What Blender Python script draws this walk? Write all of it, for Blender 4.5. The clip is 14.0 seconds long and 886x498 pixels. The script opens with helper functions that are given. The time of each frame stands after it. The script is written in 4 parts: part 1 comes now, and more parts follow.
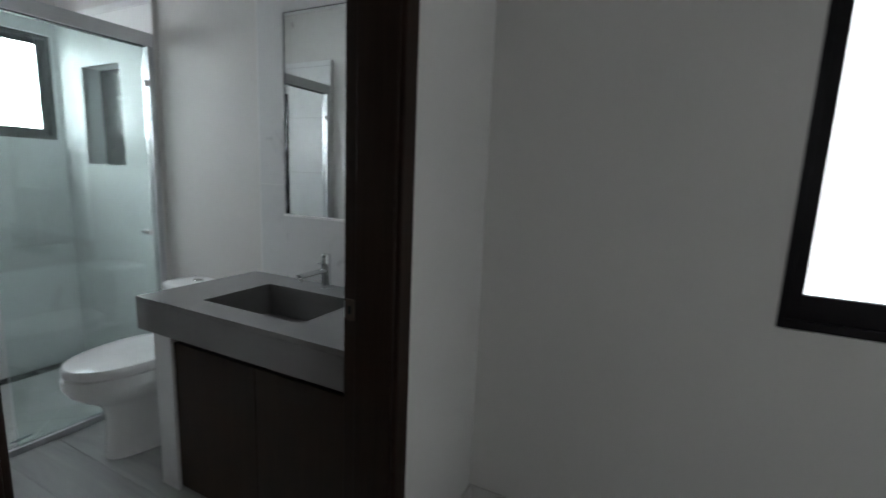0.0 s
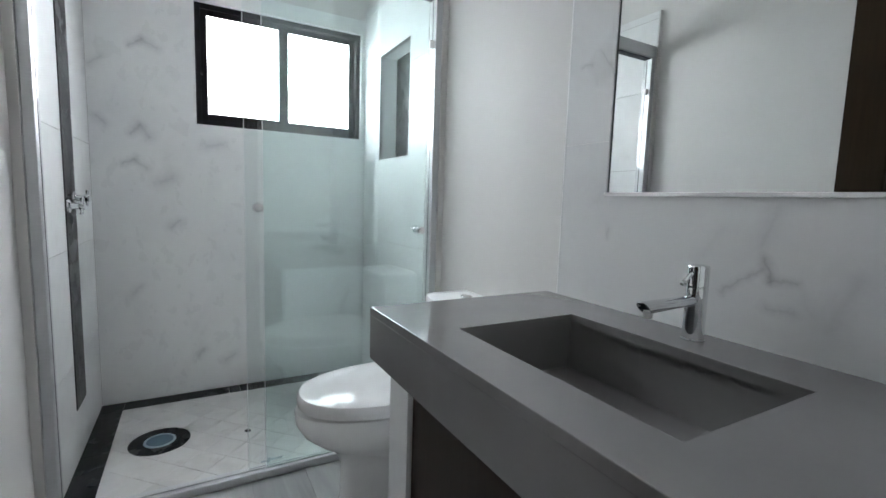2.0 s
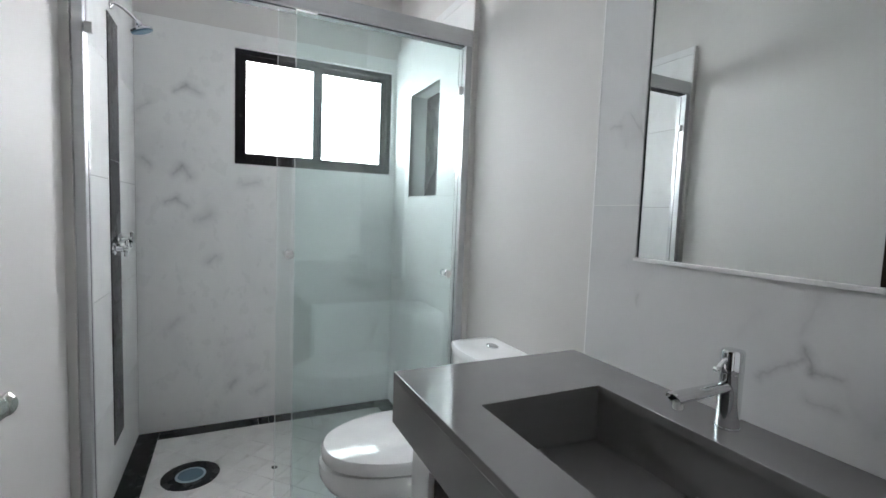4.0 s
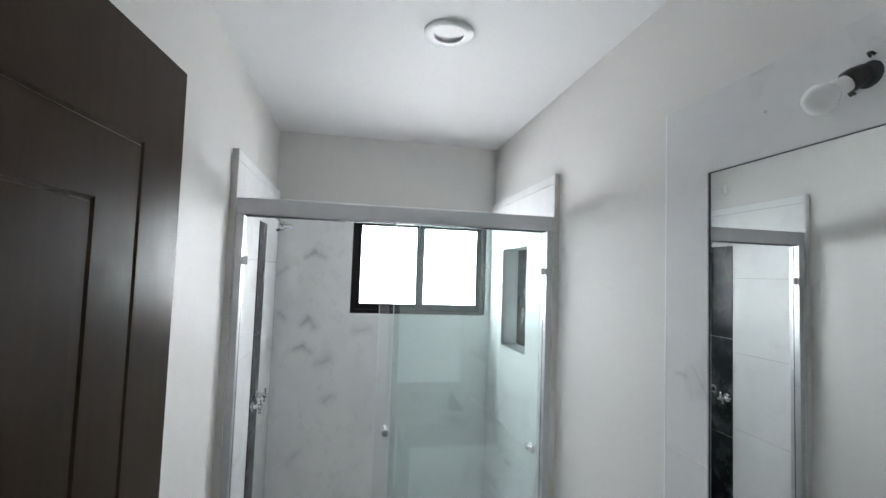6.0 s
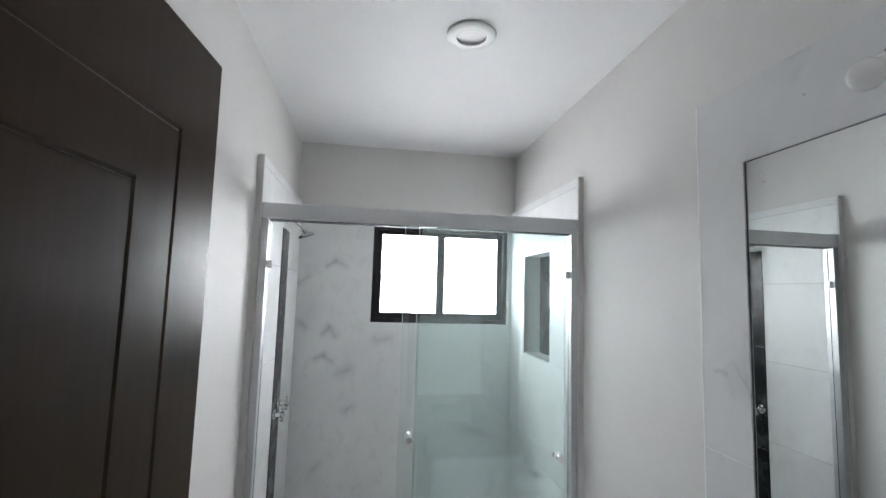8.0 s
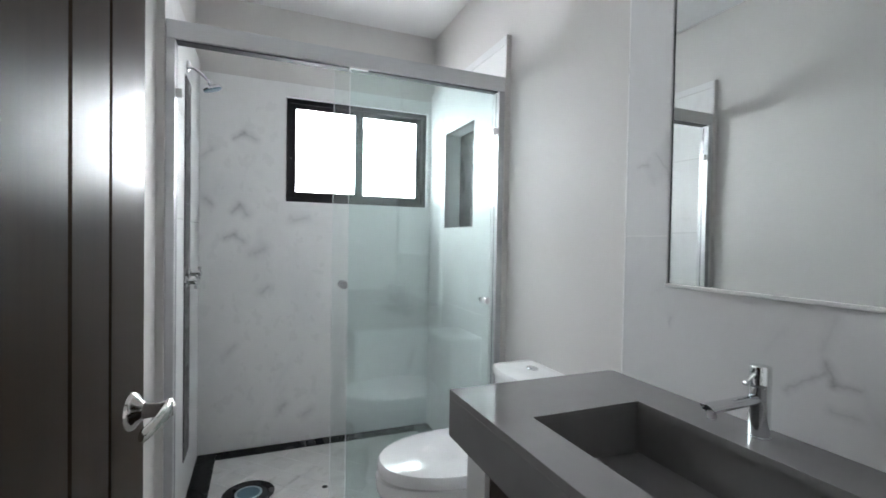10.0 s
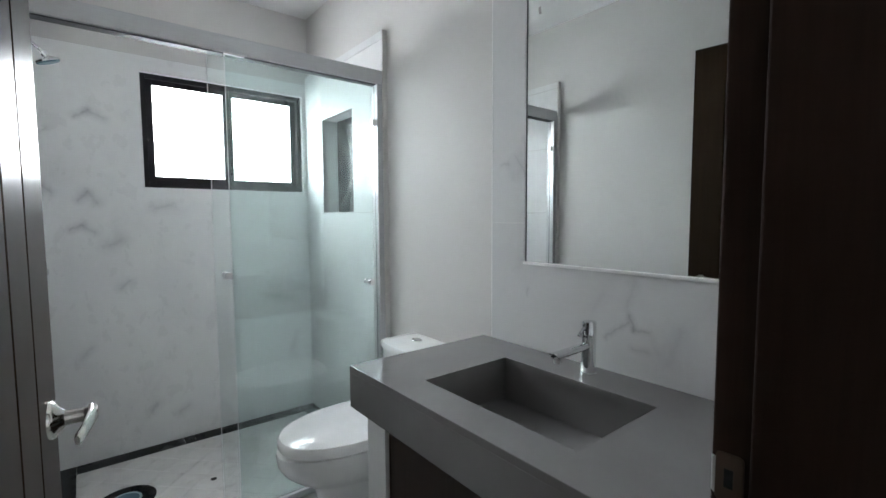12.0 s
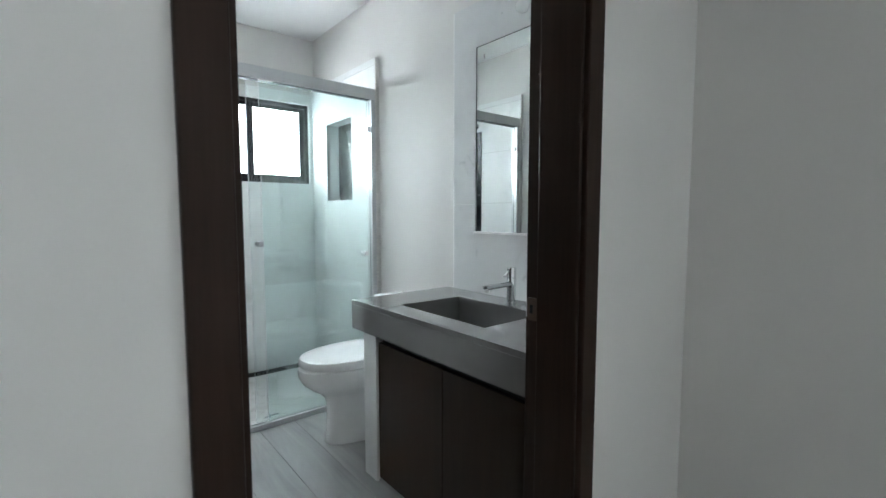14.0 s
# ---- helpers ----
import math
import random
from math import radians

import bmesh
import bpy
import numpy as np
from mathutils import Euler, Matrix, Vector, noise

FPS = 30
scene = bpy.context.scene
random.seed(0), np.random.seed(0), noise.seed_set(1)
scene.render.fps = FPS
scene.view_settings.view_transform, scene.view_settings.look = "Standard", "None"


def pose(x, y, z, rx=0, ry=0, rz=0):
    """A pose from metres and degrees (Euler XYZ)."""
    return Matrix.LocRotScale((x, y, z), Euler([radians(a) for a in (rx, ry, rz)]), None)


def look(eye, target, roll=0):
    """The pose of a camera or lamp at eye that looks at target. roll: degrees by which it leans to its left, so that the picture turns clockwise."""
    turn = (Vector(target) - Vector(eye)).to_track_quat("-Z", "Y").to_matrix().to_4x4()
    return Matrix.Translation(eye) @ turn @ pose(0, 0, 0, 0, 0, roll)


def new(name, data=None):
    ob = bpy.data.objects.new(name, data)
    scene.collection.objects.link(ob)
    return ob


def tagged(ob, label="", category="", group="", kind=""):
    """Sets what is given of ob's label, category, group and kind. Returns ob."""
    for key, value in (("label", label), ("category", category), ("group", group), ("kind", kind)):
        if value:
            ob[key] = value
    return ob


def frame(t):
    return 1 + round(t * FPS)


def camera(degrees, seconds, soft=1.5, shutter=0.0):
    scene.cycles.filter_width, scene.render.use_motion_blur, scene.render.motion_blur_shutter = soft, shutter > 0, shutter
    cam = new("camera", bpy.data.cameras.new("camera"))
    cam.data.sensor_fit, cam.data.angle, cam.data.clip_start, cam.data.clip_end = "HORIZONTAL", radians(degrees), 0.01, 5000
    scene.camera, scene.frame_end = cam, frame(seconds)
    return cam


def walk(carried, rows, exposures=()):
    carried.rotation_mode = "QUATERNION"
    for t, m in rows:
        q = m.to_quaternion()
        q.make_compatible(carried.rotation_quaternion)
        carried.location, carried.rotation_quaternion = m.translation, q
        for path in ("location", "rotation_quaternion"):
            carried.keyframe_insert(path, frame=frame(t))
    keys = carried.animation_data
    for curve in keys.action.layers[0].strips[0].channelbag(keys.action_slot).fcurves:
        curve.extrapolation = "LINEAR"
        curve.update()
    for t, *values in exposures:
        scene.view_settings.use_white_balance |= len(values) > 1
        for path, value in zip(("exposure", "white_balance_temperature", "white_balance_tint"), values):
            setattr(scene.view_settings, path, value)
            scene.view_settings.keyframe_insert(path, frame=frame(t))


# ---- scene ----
cam = camera(89.2, 14.0, shutter=0.2)
PATH = [
    (0, (3.506, -1.542, 1.339), (2.628, 0.226, 1.014), 2.4),
    (0.5, (3.311, -1.334, 1.27), (1.839, -0.01, 0.987), 1.9),
    (1, (3.062, -1.185, 1.172), (1.36, -0.164, 0.922), 2.1),
    (1.5, (2.874, -1.048, 1.113), (1.135, -0.087, 0.886), 1.7),
    (2, (2.738, -0.945, 1.095), (1.002, 0.026, 0.882), 1.8),
    (2.2, (2.701, -0.957, 1.101), (0.988, 0.054, 0.895), 1.8),
    (4.3, (2.75, -0.92, 1.273), (0.906, -0.157, 1.141), 2.3),
    (4.5, (2.784, -0.912, 1.323), (0.906, -0.234, 1.192), 2.3),
    (5, (2.923, -0.904, 1.542), (0.988, -0.413, 1.421), 2.4),
    (5.5, (2.932, -0.884, 1.663), (0.978, -0.458, 1.63), 2.1),
    (6, (2.915, -0.881, 1.721), (0.954, -0.509, 1.835), 2.0),
    (6.5, (2.89, -0.875, 1.753), (0.925, -0.541, 1.922), 2.0),
    (7, (2.883, -0.875, 1.79), (0.917, -0.561, 1.981), 1.9),
    (7.2, (2.893, -0.882, 1.799), (0.927, -0.57, 1.997), 1.8),
    (9.3, (2.86, -0.973, 1.244), (0.889, -0.677, 1.409), 1.3),
    (9.5, (2.835, -0.992, 1.218), (0.877, -0.595, 1.321), 1.3),
    (10, (2.836, -1.057, 1.239), (0.985, -0.3, 1.201), 1.0),
    (10.2, (2.842, -1.091, 1.28), (1.073, -0.162, 1.189), 1.1),
    (10.5, (2.844, -1.116, 1.325), (1.191, 0.005, 1.215), 0.9),
    (11, (2.858, -1.162, 1.374), (1.307, 0.093, 1.24), 0.4),
    (11.5, (2.876, -1.173, 1.366), (1.315, 0.069, 1.224), -0.0),
    (12, (2.945, -1.188, 1.284), (1.387, 0.058, 1.143), -0.3),
    (12.5, (3.032, -1.219, 1.241), (1.481, 0.036, 1.112), -0.4),
    (13, (3.196, -1.283, 1.204), (1.647, -0.024, 1.086), -0.3),
    (13.5, (3.317, -1.363, 1.19), (1.765, -0.108, 1.066), -0.2),
    (14, (3.52, -1.524, 1.216), (1.979, -0.258, 1.06), 0.0),
]
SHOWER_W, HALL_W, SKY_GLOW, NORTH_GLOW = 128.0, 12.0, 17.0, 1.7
EXPOSURES = [(0.0, -0.66, 6130, 8), (0.5, 0.12, 5980, 6), (1.0, 0.06, 5870, 4), (1.5, 0.13, 6060, 8), (2.2, 0.09, 6180, 11), (4.5, 0.03, 6330, 12), (5.5, 0.06, 6280, 11), (6.5, 0.0, 6280, 11), (7.2, -0.12, 6300, 12), (9.5, 0.09, 6230, 12), (10.5, 0.12, 6300, 12), (11.5, 0.05, 6250, 11), (12.0, -0.04, 6220, 10), (13.0, -0.1, 6180, 9), (13.5, 0.32, 5980, 4), (14.0, 0.3, 6010, 5)]
walk(cam, [(t, look(eye, target, roll)) for t, eye, target, roll in PATH], EXPOSURES)

# ---- world and light ----
world = bpy.data.worlds.new("world")
scene.world = world
world.use_nodes = True
_wt = world.node_tree
_sky = _wt.nodes.new("ShaderNodeTexSky")
_sky.sky_type = 'NISHITA'
_sky.sun_disc = False
_sky.sun_elevation = radians(50)
_sky.sun_rotation = radians(200)
_wt.links.new(_sky.outputs[0], _wt.nodes["Background"].inputs[0])
_wt.nodes["Background"].inputs[1].default_value = 0.1


def lamp(name, kind, m, energy, **kw):
    d = bpy.data.lights.new(name, kind)
    d.energy = energy
    for k, v in kw.items():
        if k == "color":
            d.color = v
        if k == "size":
            d.shape, d.size, d.size_y = "RECTANGLE", v[0], v[1]
        if k == "angle":
            d.angle = radians(v)
        if k == "spread":
            d.spread = radians(v)
    ob = new(name, d)
    ob.matrix_basis = m
    return ob


lamp("sun", "SUN", look((-4, 3, 8), (0, 0, 0)), 0.8, angle=15, color=(1.0, 0.97, 0.92))
lamp("shower_window_daylight", "AREA", look((-0.45, -0.471, 2.0), (0.6, -0.471, 1.55)), SHOWER_W, size=(1.7, 1.3), color=(0.955, 0.975, 1.0))
lamp("hall_window_daylight", "AREA", look((4.55, 0.17, 1.55), (5.1, -1, 1.55)), HALL_W, size=(1.35, 1.1), spread=105, color=(1.0, 0.98, 0.95))


# ---- materials ----
def material(name, rough=0.5, metal=0.0, base=(0.8, 0.8, 0.8), coat=0.0):
    m = bpy.data.materials.new(name)
    m.use_nodes = True
    b = m.node_tree.nodes["Principled BSDF"]
    b.inputs["Base Color"].default_value = (*base, 1)
    b.inputs["Roughness"].default_value = rough
    b.inputs["Metallic"].default_value = metal
    b.inputs["Coat Weight"].default_value = coat
    return m


class Nodes:
    """Short hand for building a node tree."""

    def __init__(self, m):
        self.t = m.node_tree
        self.b = self.t.nodes["Principled BSDF"]

    def put(self, kind, **kw):
        n = self.t.nodes.new(kind)
        for k, v in kw.items():
            n.inputs[k].default_value = v
        return n

    def link(self, a, b):
        self.t.links.new(a, b)

    def coords(self, scale=(1, 1, 1), turn=(0, 0, 0), shift_each=0.0):
        tc = self.t.nodes.new("ShaderNodeTexCoord")
        mp = self.t.nodes.new("ShaderNodeMapping")
        mp.inputs["Scale"].default_value = scale
        mp.inputs["Rotation"].default_value = turn
        geo = self.t.nodes.new("ShaderNodeNewGeometry")
        src = geo.outputs["Position"]
        if shift_each:
            oi = self.t.nodes.new("ShaderNodeObjectInfo")
            mul = self.t.nodes.new("ShaderNodeMath")
            mul.operation = "MULTIPLY"
            mul.inputs[1].default_value = shift_each
            self.link(oi.outputs["Random"], mul.inputs[0])
            add = self.t.nodes.new("ShaderNodeVectorMath")
            add.operation = "ADD"
            self.link(src, add.inputs[0])
            self.link(mul.outputs[0], add.inputs[1])
            src = add.outputs[0]
        self.link(src, mp.inputs["Vector"])
        return mp.outputs[0]

    def noise(self, vec, scale, detail=4.0, rough=0.55, distort=0.0):
        n = self.put("ShaderNodeTexNoise", Scale=scale, Detail=detail, Roughness=rough, Distortion=distort)
        self.link(vec, n.inputs["Vector"])
        return n.outputs["Fac"]

    def ramp(self, fac, stops):
        r = self.t.nodes.new("ShaderNodeValToRGB")
        el = r.color_ramp.elements
        el[1].position, el[1].color = stops[-1][0], (*stops[-1][1], 1)
        el[0].position, el[0].color = stops[0][0], (*stops[0][1], 1)
        for p, c in stops[1:-1]:
            el.new(p).color = (*c, 1)
        self.link(fac, r.inputs[0])
        return r.outputs[0]

    def math(self, op, a, b):
        n = self.t.nodes.new("ShaderNodeMath")
        n.operation = op
        n.use_clamp = True
        for i, v in enumerate((a, b)):
            if isinstance(v, (int, float)):
                n.inputs[i].default_value = v
            else:
                self.link(v, n.inputs[i])
        return n.outputs[0]

    def vec(self, op, *args):
        n = self.t.nodes.new("ShaderNodeVectorMath")
        n.operation = op
        for i, v in enumerate(args):
            slot = n.inputs["Scale"] if op == "SCALE" and i == 1 else n.inputs[i]
            if isinstance(v, tuple):
                slot.default_value = v
            else:
                self.link(v, slot)
        return n.outputs["Value"] if op in ("DOT_PRODUCT", "DISTANCE") else n.outputs["Vector"]

    def mix(self, fac, a, b):
        n = self.t.nodes.new("ShaderNodeMix")
        n.data_type = "RGBA"
        self.link(fac, n.inputs["Factor"])
        for i, v in ((6, a), (7, b)):
            if isinstance(v, tuple):
                n.inputs[i].default_value = (*v, 1)
            else:
                self.link(v, n.inputs[i])
        return n.outputs[2]

    def bump(self, height, strength, distance=0.01):
        n = self.put("ShaderNodeBump", Strength=strength, Distance=distance)
        self.link(height, n.inputs["Height"])
        self.link(n.outputs[0], self.b.inputs["Normal"])


def grey(v):
    return (v, v, v)


def paint(name, base, rough=0.6):
    m = material(name, rough, base=base)
    n = Nodes(m)
    v = n.coords()
    cloud = n.noise(v, 1.7, 3)
    fine = n.noise(v, 90, 4, 0.6)
    n.link(n.mix(n.ramp(cloud, [(0.3, grey(0)), (0.7, grey(1))]), tuple(c * 0.965 for c in base), base), n.b.inputs["Base Color"])
    broad = n.noise(v, 9, 2)
    n.bump(n.math("ADD", n.math("MULTIPLY", fine, 0.35), n.math("MULTIPLY", broad, 0.65)), 0.12, 0.006)
    return m


def marble(name, base, cloud_col, vein_col, rough=0.12, vein=1.0, shift=7.0, scale=1.0, strokes=(), across="y"):
    m = material(name, rough, base=base)
    n = Nodes(m)
    v = n.coords((scale, scale, scale * 0.75), (0.5, 0.4, 0.6), shift)
    # clouding
    c = n.noise(v, 2.2, 5, 0.6, 0.8)
    col = n.mix(n.ramp(c, [(0.42, grey(0)), (0.75, grey(1))]), base, cloud_col)
    # soft smoky marks: a broad ridge with a thin darker core, let through only in small scattered patches
    r = n.noise(v, 4.2, 3, 0.6, 0.45)
    ridge = n.ramp(r, [(0.40, grey(0)), (0.49, grey(0.5)), (0.5, grey(1)), (0.51, grey(0.5)), (0.60, grey(0))])
    gate = n.ramp(n.noise(v, 5.2, 1.5, 0.4), [(0.575, grey(0)), (0.70, grey(1))])
    k = n.math("MULTIPLY", n.math("MULTIPLY", ridge, gate), vein)
    col = n.mix(k, col, vein_col)
    # faint long veins
    lg = n.ramp(n.noise(v, 1.1, 4, 0.55, 0.8), [(0.46, grey(0)), (0.5, grey(0.10)), (0.54, grey(0))])
    col = n.mix(n.math("MULTIPLY", lg, vein), col, vein_col)
    if strokes:
        # single smoky veins, each along a wavering line across the tile
        w = n.coords()
        warp = n.put("ShaderNodeTexNoise", Scale=19.0, Detail=5.0, Roughness=0.65)
        n.link(w, warp.inputs["Vector"])
        on = (1, 0, 1) if across == "y" else (0, 1, 1)
        off = n.vec("MULTIPLY_ADD", warp.outputs["Color"], tuple(0.04 * c for c in on), tuple(-0.02 * c for c in on))
        flat = n.vec("MULTIPLY", n.vec("ADD", w, off), on)
        for x0, z0, x1, z1, half, k in strokes:
            a, d = Vector((x0 * on[0], x0 * on[1], z0)), Vector(((x1 - x0) * on[0], (x1 - x0) * on[1], z1 - z0))
            rel = n.vec("SUBTRACT", flat, tuple(a))
            along = n.math("DIVIDE", n.vec("DOT_PRODUCT", rel, tuple(d)), d.length_squared)
            foot = n.vec("SCALE", tuple(d), along)
            dist = n.vec("DISTANCE", rel, foot)
            n_fade = n.ramp(n.math("DIVIDE", dist, half * 2.4), [(0.04, grey(k * 0.85)), (0.2, grey(k * 0.5)), (0.55, grey(k * 0.2)), (1.0, grey(0))])
            col = n.mix(n_fade, col, vein_col)
    n.link(col, n.b.inputs["Base Color"])
    n.link(n.ramp(n.noise(v, 14, 3), [(0.3, grey(rough * 0.8)), (0.7, grey(rough * 1.3))]), n.b.inputs["Roughness"])
    return m


def wood(name, dark, light, rough=0.38, along=2, scale=1.0, coat=0.12, spec=0.5, relief=0.10):
    m = material(name, rough, base=dark, coat=coat)
    m.node_tree.nodes["Principled BSDF"].inputs["Coat Roughness"].default_value = 0.24
    m.node_tree.nodes["Principled BSDF"].inputs["Specular IOR Level"].default_value = spec
    n = Nodes(m)
    s = [22 * scale] * 3
    s[along] = 1.1 * scale
    v = n.coords(tuple(s))
    g = n.noise(v, 2.2, 6, 0.65, 0.6)
    p = n.noise(n.coords(tuple(3 * a for a in s)), 3.0, 3, 0.7)
    col = n.mix(n.ramp(g, [(0.35, grey(0)), (0.65, grey(1))]), dark, light)
    col = n.mix(n.ramp(p, [(0.55, grey(0)), (0.8, grey(0.3))]), col, tuple(c * 0.55 for c in dark))
    n.link(col, n.b.inputs["Base Color"])
    n.link(n.ramp(n.noise(n.coords(), 6, 3), [(0.3, grey(rough * 0.95)), (0.7, grey(rough * 1.06))]), n.b.inputs["Roughness"])
    n.bump(p, relief, 0.002)
    return m


def plank(name, dark, light, rough):
    """Porcelain planks with cloudy streaks along x, different on each one."""
    m = material(name, rough, base=light)
    n = Nodes(m)
    v = n.coords((0.7, 4.5, 1), shift_each=9.0)
    broad = n.noise(v, 1.6, 4, 0.6, 0.7)
    fine = n.noise(n.coords((3, 60, 1), shift_each=5.0), 1.5, 3, 0.6)
    col = n.mix(n.ramp(broad, [(0.34, grey(0)), (0.66, grey(1))]), dark, light)
    col = n.mix(n.ramp(fine, [(0.5, grey(0)), (0.8, grey(0.13))]), col, tuple(c * 0.75 for c in dark))
    n.link(col, n.b.inputs["Base Color"])
    n.link(n.ramp(n.noise(v, 3, 3), [(0.3, grey(rough * 0.8)), (0.7, grey(rough * 1.35))]), n.b.inputs["Roughness"])
    return m


def metal(name, base, rough, brushed=0.0):
    m = material(name, rough, 1.0, base)
    n = Nodes(m)
    v = n.coords((60, 3, 60) if brushed else (1, 1, 1))
    n.link(n.ramp(n.noise(v, 12 if not brushed else 4, 3), [(0.3, grey(rough * 0.75)), (0.7, grey(rough * 1.35))]), n.b.inputs["Roughness"])
    return m


def plain(name, base, rough=0.4, met=0.0, grain=120.0, amount=0.05):
    m = material(name, rough, met, base)
    n = Nodes(m)
    v = n.coords()
    f = n.noise(v, grain, 3)
    c = n.noise(v, 5, 3)
    col = n.mix(n.ramp(c, [(0.3, grey(0)), (0.7, grey(1))]), tuple(x * 0.93 for x in base), tuple(min(1, x * 1.05) for x in base))
    n.link(col, n.b.inputs["Base Color"])
    n.link(n.ramp(f, [(0.3, grey(rough * 0.85)), (0.7, grey(rough * 1.15))]), n.b.inputs["Roughness"])
    n.bump(f, amount, 0.001)
    return m


def glass(name, tint, rough=0.0, clear=1.0, bend=1.5):
    m = material(name, rough, base=tint)
    b = m.node_tree.nodes["Principled BSDF"]
    b.inputs["Transmission Weight"].default_value = clear
    b.inputs["IOR"].default_value = bend
    return m


def glow(name, base, strength):
    m = material(name, 0.6, base=base)
    b = m.node_tree.nodes["Principled BSDF"]
    b.inputs["Emission Color"].default_value = (*base, 1)
    b.inputs["Emission Strength"].default_value = strength
    return m


# veins of the tile behind the faucet: x, z of both ends, half width, strength
SPLASH_VEINS = [
    (2.222, 0.926, 2.289, 0.984, 0.006, 0.55), (2.293, 1.004, 2.309, 0.964, 0.008, 0.8), (2.309, 0.964, 2.349, 0.965, 0.006, 0.6),
    (2.305, 0.915, 2.353, 0.911, 0.008, 0.45), (2.287, 1.03, 2.309, 1.10, 0.014, 0.3), (2.18, 1.0, 2.212, 1.055, 0.016, 0.16),
    (2.41, 0.89, 2.434, 0.985, 0.022, 0.3), (1.922, 1.042, 1.927, 1.016, 0.006, 0.4), (1.797, 1.476, 1.83, 1.467, 0.005, 0.45),
    (2.36, 0.955, 2.382, 0.915, 0.02, 0.2),
]
# smoky marks of the slab under the shower window: y, z of both ends, half width, strength
SHOWER_VEINS = [
    (-1.20, 1.80, -1.145, 1.838, 0.007, 0.5), (-1.145, 1.838, -1.08, 1.806, 0.010, 0.45), (-1.36, 1.69, -1.31, 1.728, 0.008, 0.3),
    (-1.345, 1.452, -1.305, 1.415, 0.009, 0.45), (-1.205, 1.38, -1.165, 1.42, 0.008, 0.5), (-1.165, 1.42, -1.125, 1.372, 0.013, 0.42),
    (-1.24, 1.228, -1.19, 1.255, 0.008, 0.5), (-1.19, 1.255, -1.145, 1.21, 0.010, 0.4), (-1.085, 1.145, -1.03, 1.175, 0.016, 0.42),
    (-0.875, 1.342, -0.80, 1.358, 0.014, 0.36), (-1.05, 0.915, -1.00, 0.948, 0.010, 0.4), (-1.225, 0.57, -1.185, 0.612, 0.010, 0.28),
    (-0.935, 0.21, -0.91, 0.246, 0.012, 0.34), (-0.80, 0.162, -0.755, 0.188, 0.012, 0.34), (-0.30, 0.80, -0.14, 0.752, 0.014, 0.34),
    (-0.135, 0.40, -0.105, 0.50, 0.014, 0.3),
]
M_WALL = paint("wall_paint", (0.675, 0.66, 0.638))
# hall paint lifted so that the hall walls bounce more light
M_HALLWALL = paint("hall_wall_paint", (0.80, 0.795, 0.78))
M_CEIL = paint("ceiling_paint", (0.81, 0.81, 0.805))
M_TILE = marble("white_marble_tile", (0.77, 0.78, 0.772), (0.70, 0.71, 0.71), (0.25, 0.255, 0.27), 0.38, 0.2)
# same white marble, base lifted because this wall gets only bounced light
M_SLAB = marble("lifted_white_marble_slab", (0.835, 0.84, 0.83), (0.765, 0.77, 0.768), (0.25, 0.255, 0.27), 0.3, 0.1, strokes=[(a, b, c, d, 1.7 * w, k) for a, b, c, d, w, k in SHOWER_VEINS], across="x")
M_TILE.node_tree.nodes["Principled BSDF"].inputs["Specular IOR Level"].default_value = 0.3
# same tile, base darkened for the light falling off away from the window
M_SPLASH = marble("dimmed_veined_splash_tile", (0.71, 0.715, 0.71), (0.645, 0.65, 0.655), (0.25, 0.255, 0.27), 0.17, 0.4, strokes=[(a, b, c, d, w, 0.75 * k) for a, b, c, d, w, k in SPLASH_VEINS])
M_PAN = marble("pan_marble", (0.70, 0.695, 0.675), (0.60, 0.595, 0.58), (0.4, 0.38, 0.35), 0.2, 0.6, 7.0, 2.0)
M_BLACK = marble("black_marble", (0.012, 0.013, 0.015), (0.02, 0.021, 0.024), (0.3, 0.3, 0.31), 0.24, 0.7)
M_BLACK.node_tree.nodes["Principled BSDF"].inputs["Specular IOR Level"].default_value = 0.16
M_FLOOR = plank("grey_plank_tile", (0.34, 0.35, 0.345), (0.47, 0.48, 0.472), 0.10)
M_GROUT = plain("grout", (0.82, 0.82, 0.80), 0.8)
M_GROUTT = plain("pale_tile_grout", (0.42, 0.42, 0.41), 0.8)
M_PANG = plain("pan_grout", (0.62, 0.61, 0.59), 0.8)
M_GROUTF = plain("floor_grout", (0.40, 0.40, 0.39), 0.8)
M_QUARTZ = plain("grey_quartz", (0.20, 0.197, 0.193), 0.09, 0.0, 400.0, 0.01)
M_QUARTZ.node_tree.nodes["Principled BSDF"].inputs["Specular IOR Level"].default_value = 0.95
M_DOOR = wood("dark_walnut_door", (0.0275, 0.0172, 0.0106), (0.0335, 0.0208, 0.0130), 0.30, coat=0.0, spec=0.095, relief=0.02)
M_FRAME = wood("dark_walnut_frame", (0.021, 0.0102, 0.0066), (0.032, 0.0165, 0.011), 0.46, coat=0.0, spec=0.22)
M_CAB = wood("dark_walnut_cabinet", (0.028, 0.0148, 0.0092), (0.036, 0.0198, 0.0125), 0.42, coat=0.0, spec=0.2)
M_ALU = metal("satin_aluminium", (0.6, 0.61, 0.62), 0.42, 1.0)
# dark rubber, also the colour of shade painted into small recesses
M_GASKET = plain("gasket_and_recess_shade", (0.05, 0.055, 0.06), 0.6)
M_BALU = plain("black_aluminium", (0.009, 0.007, 0.010), 0.42)
M_BALU.node_tree.nodes["Principled BSDF"].inputs["Specular IOR Level"].default_value = 0.14
M_CHROME = metal("chrome", (0.76, 0.77, 0.78), 0.04)
M_KNOB = metal("satin_chrome", (0.78, 0.79, 0.8), 0.22)
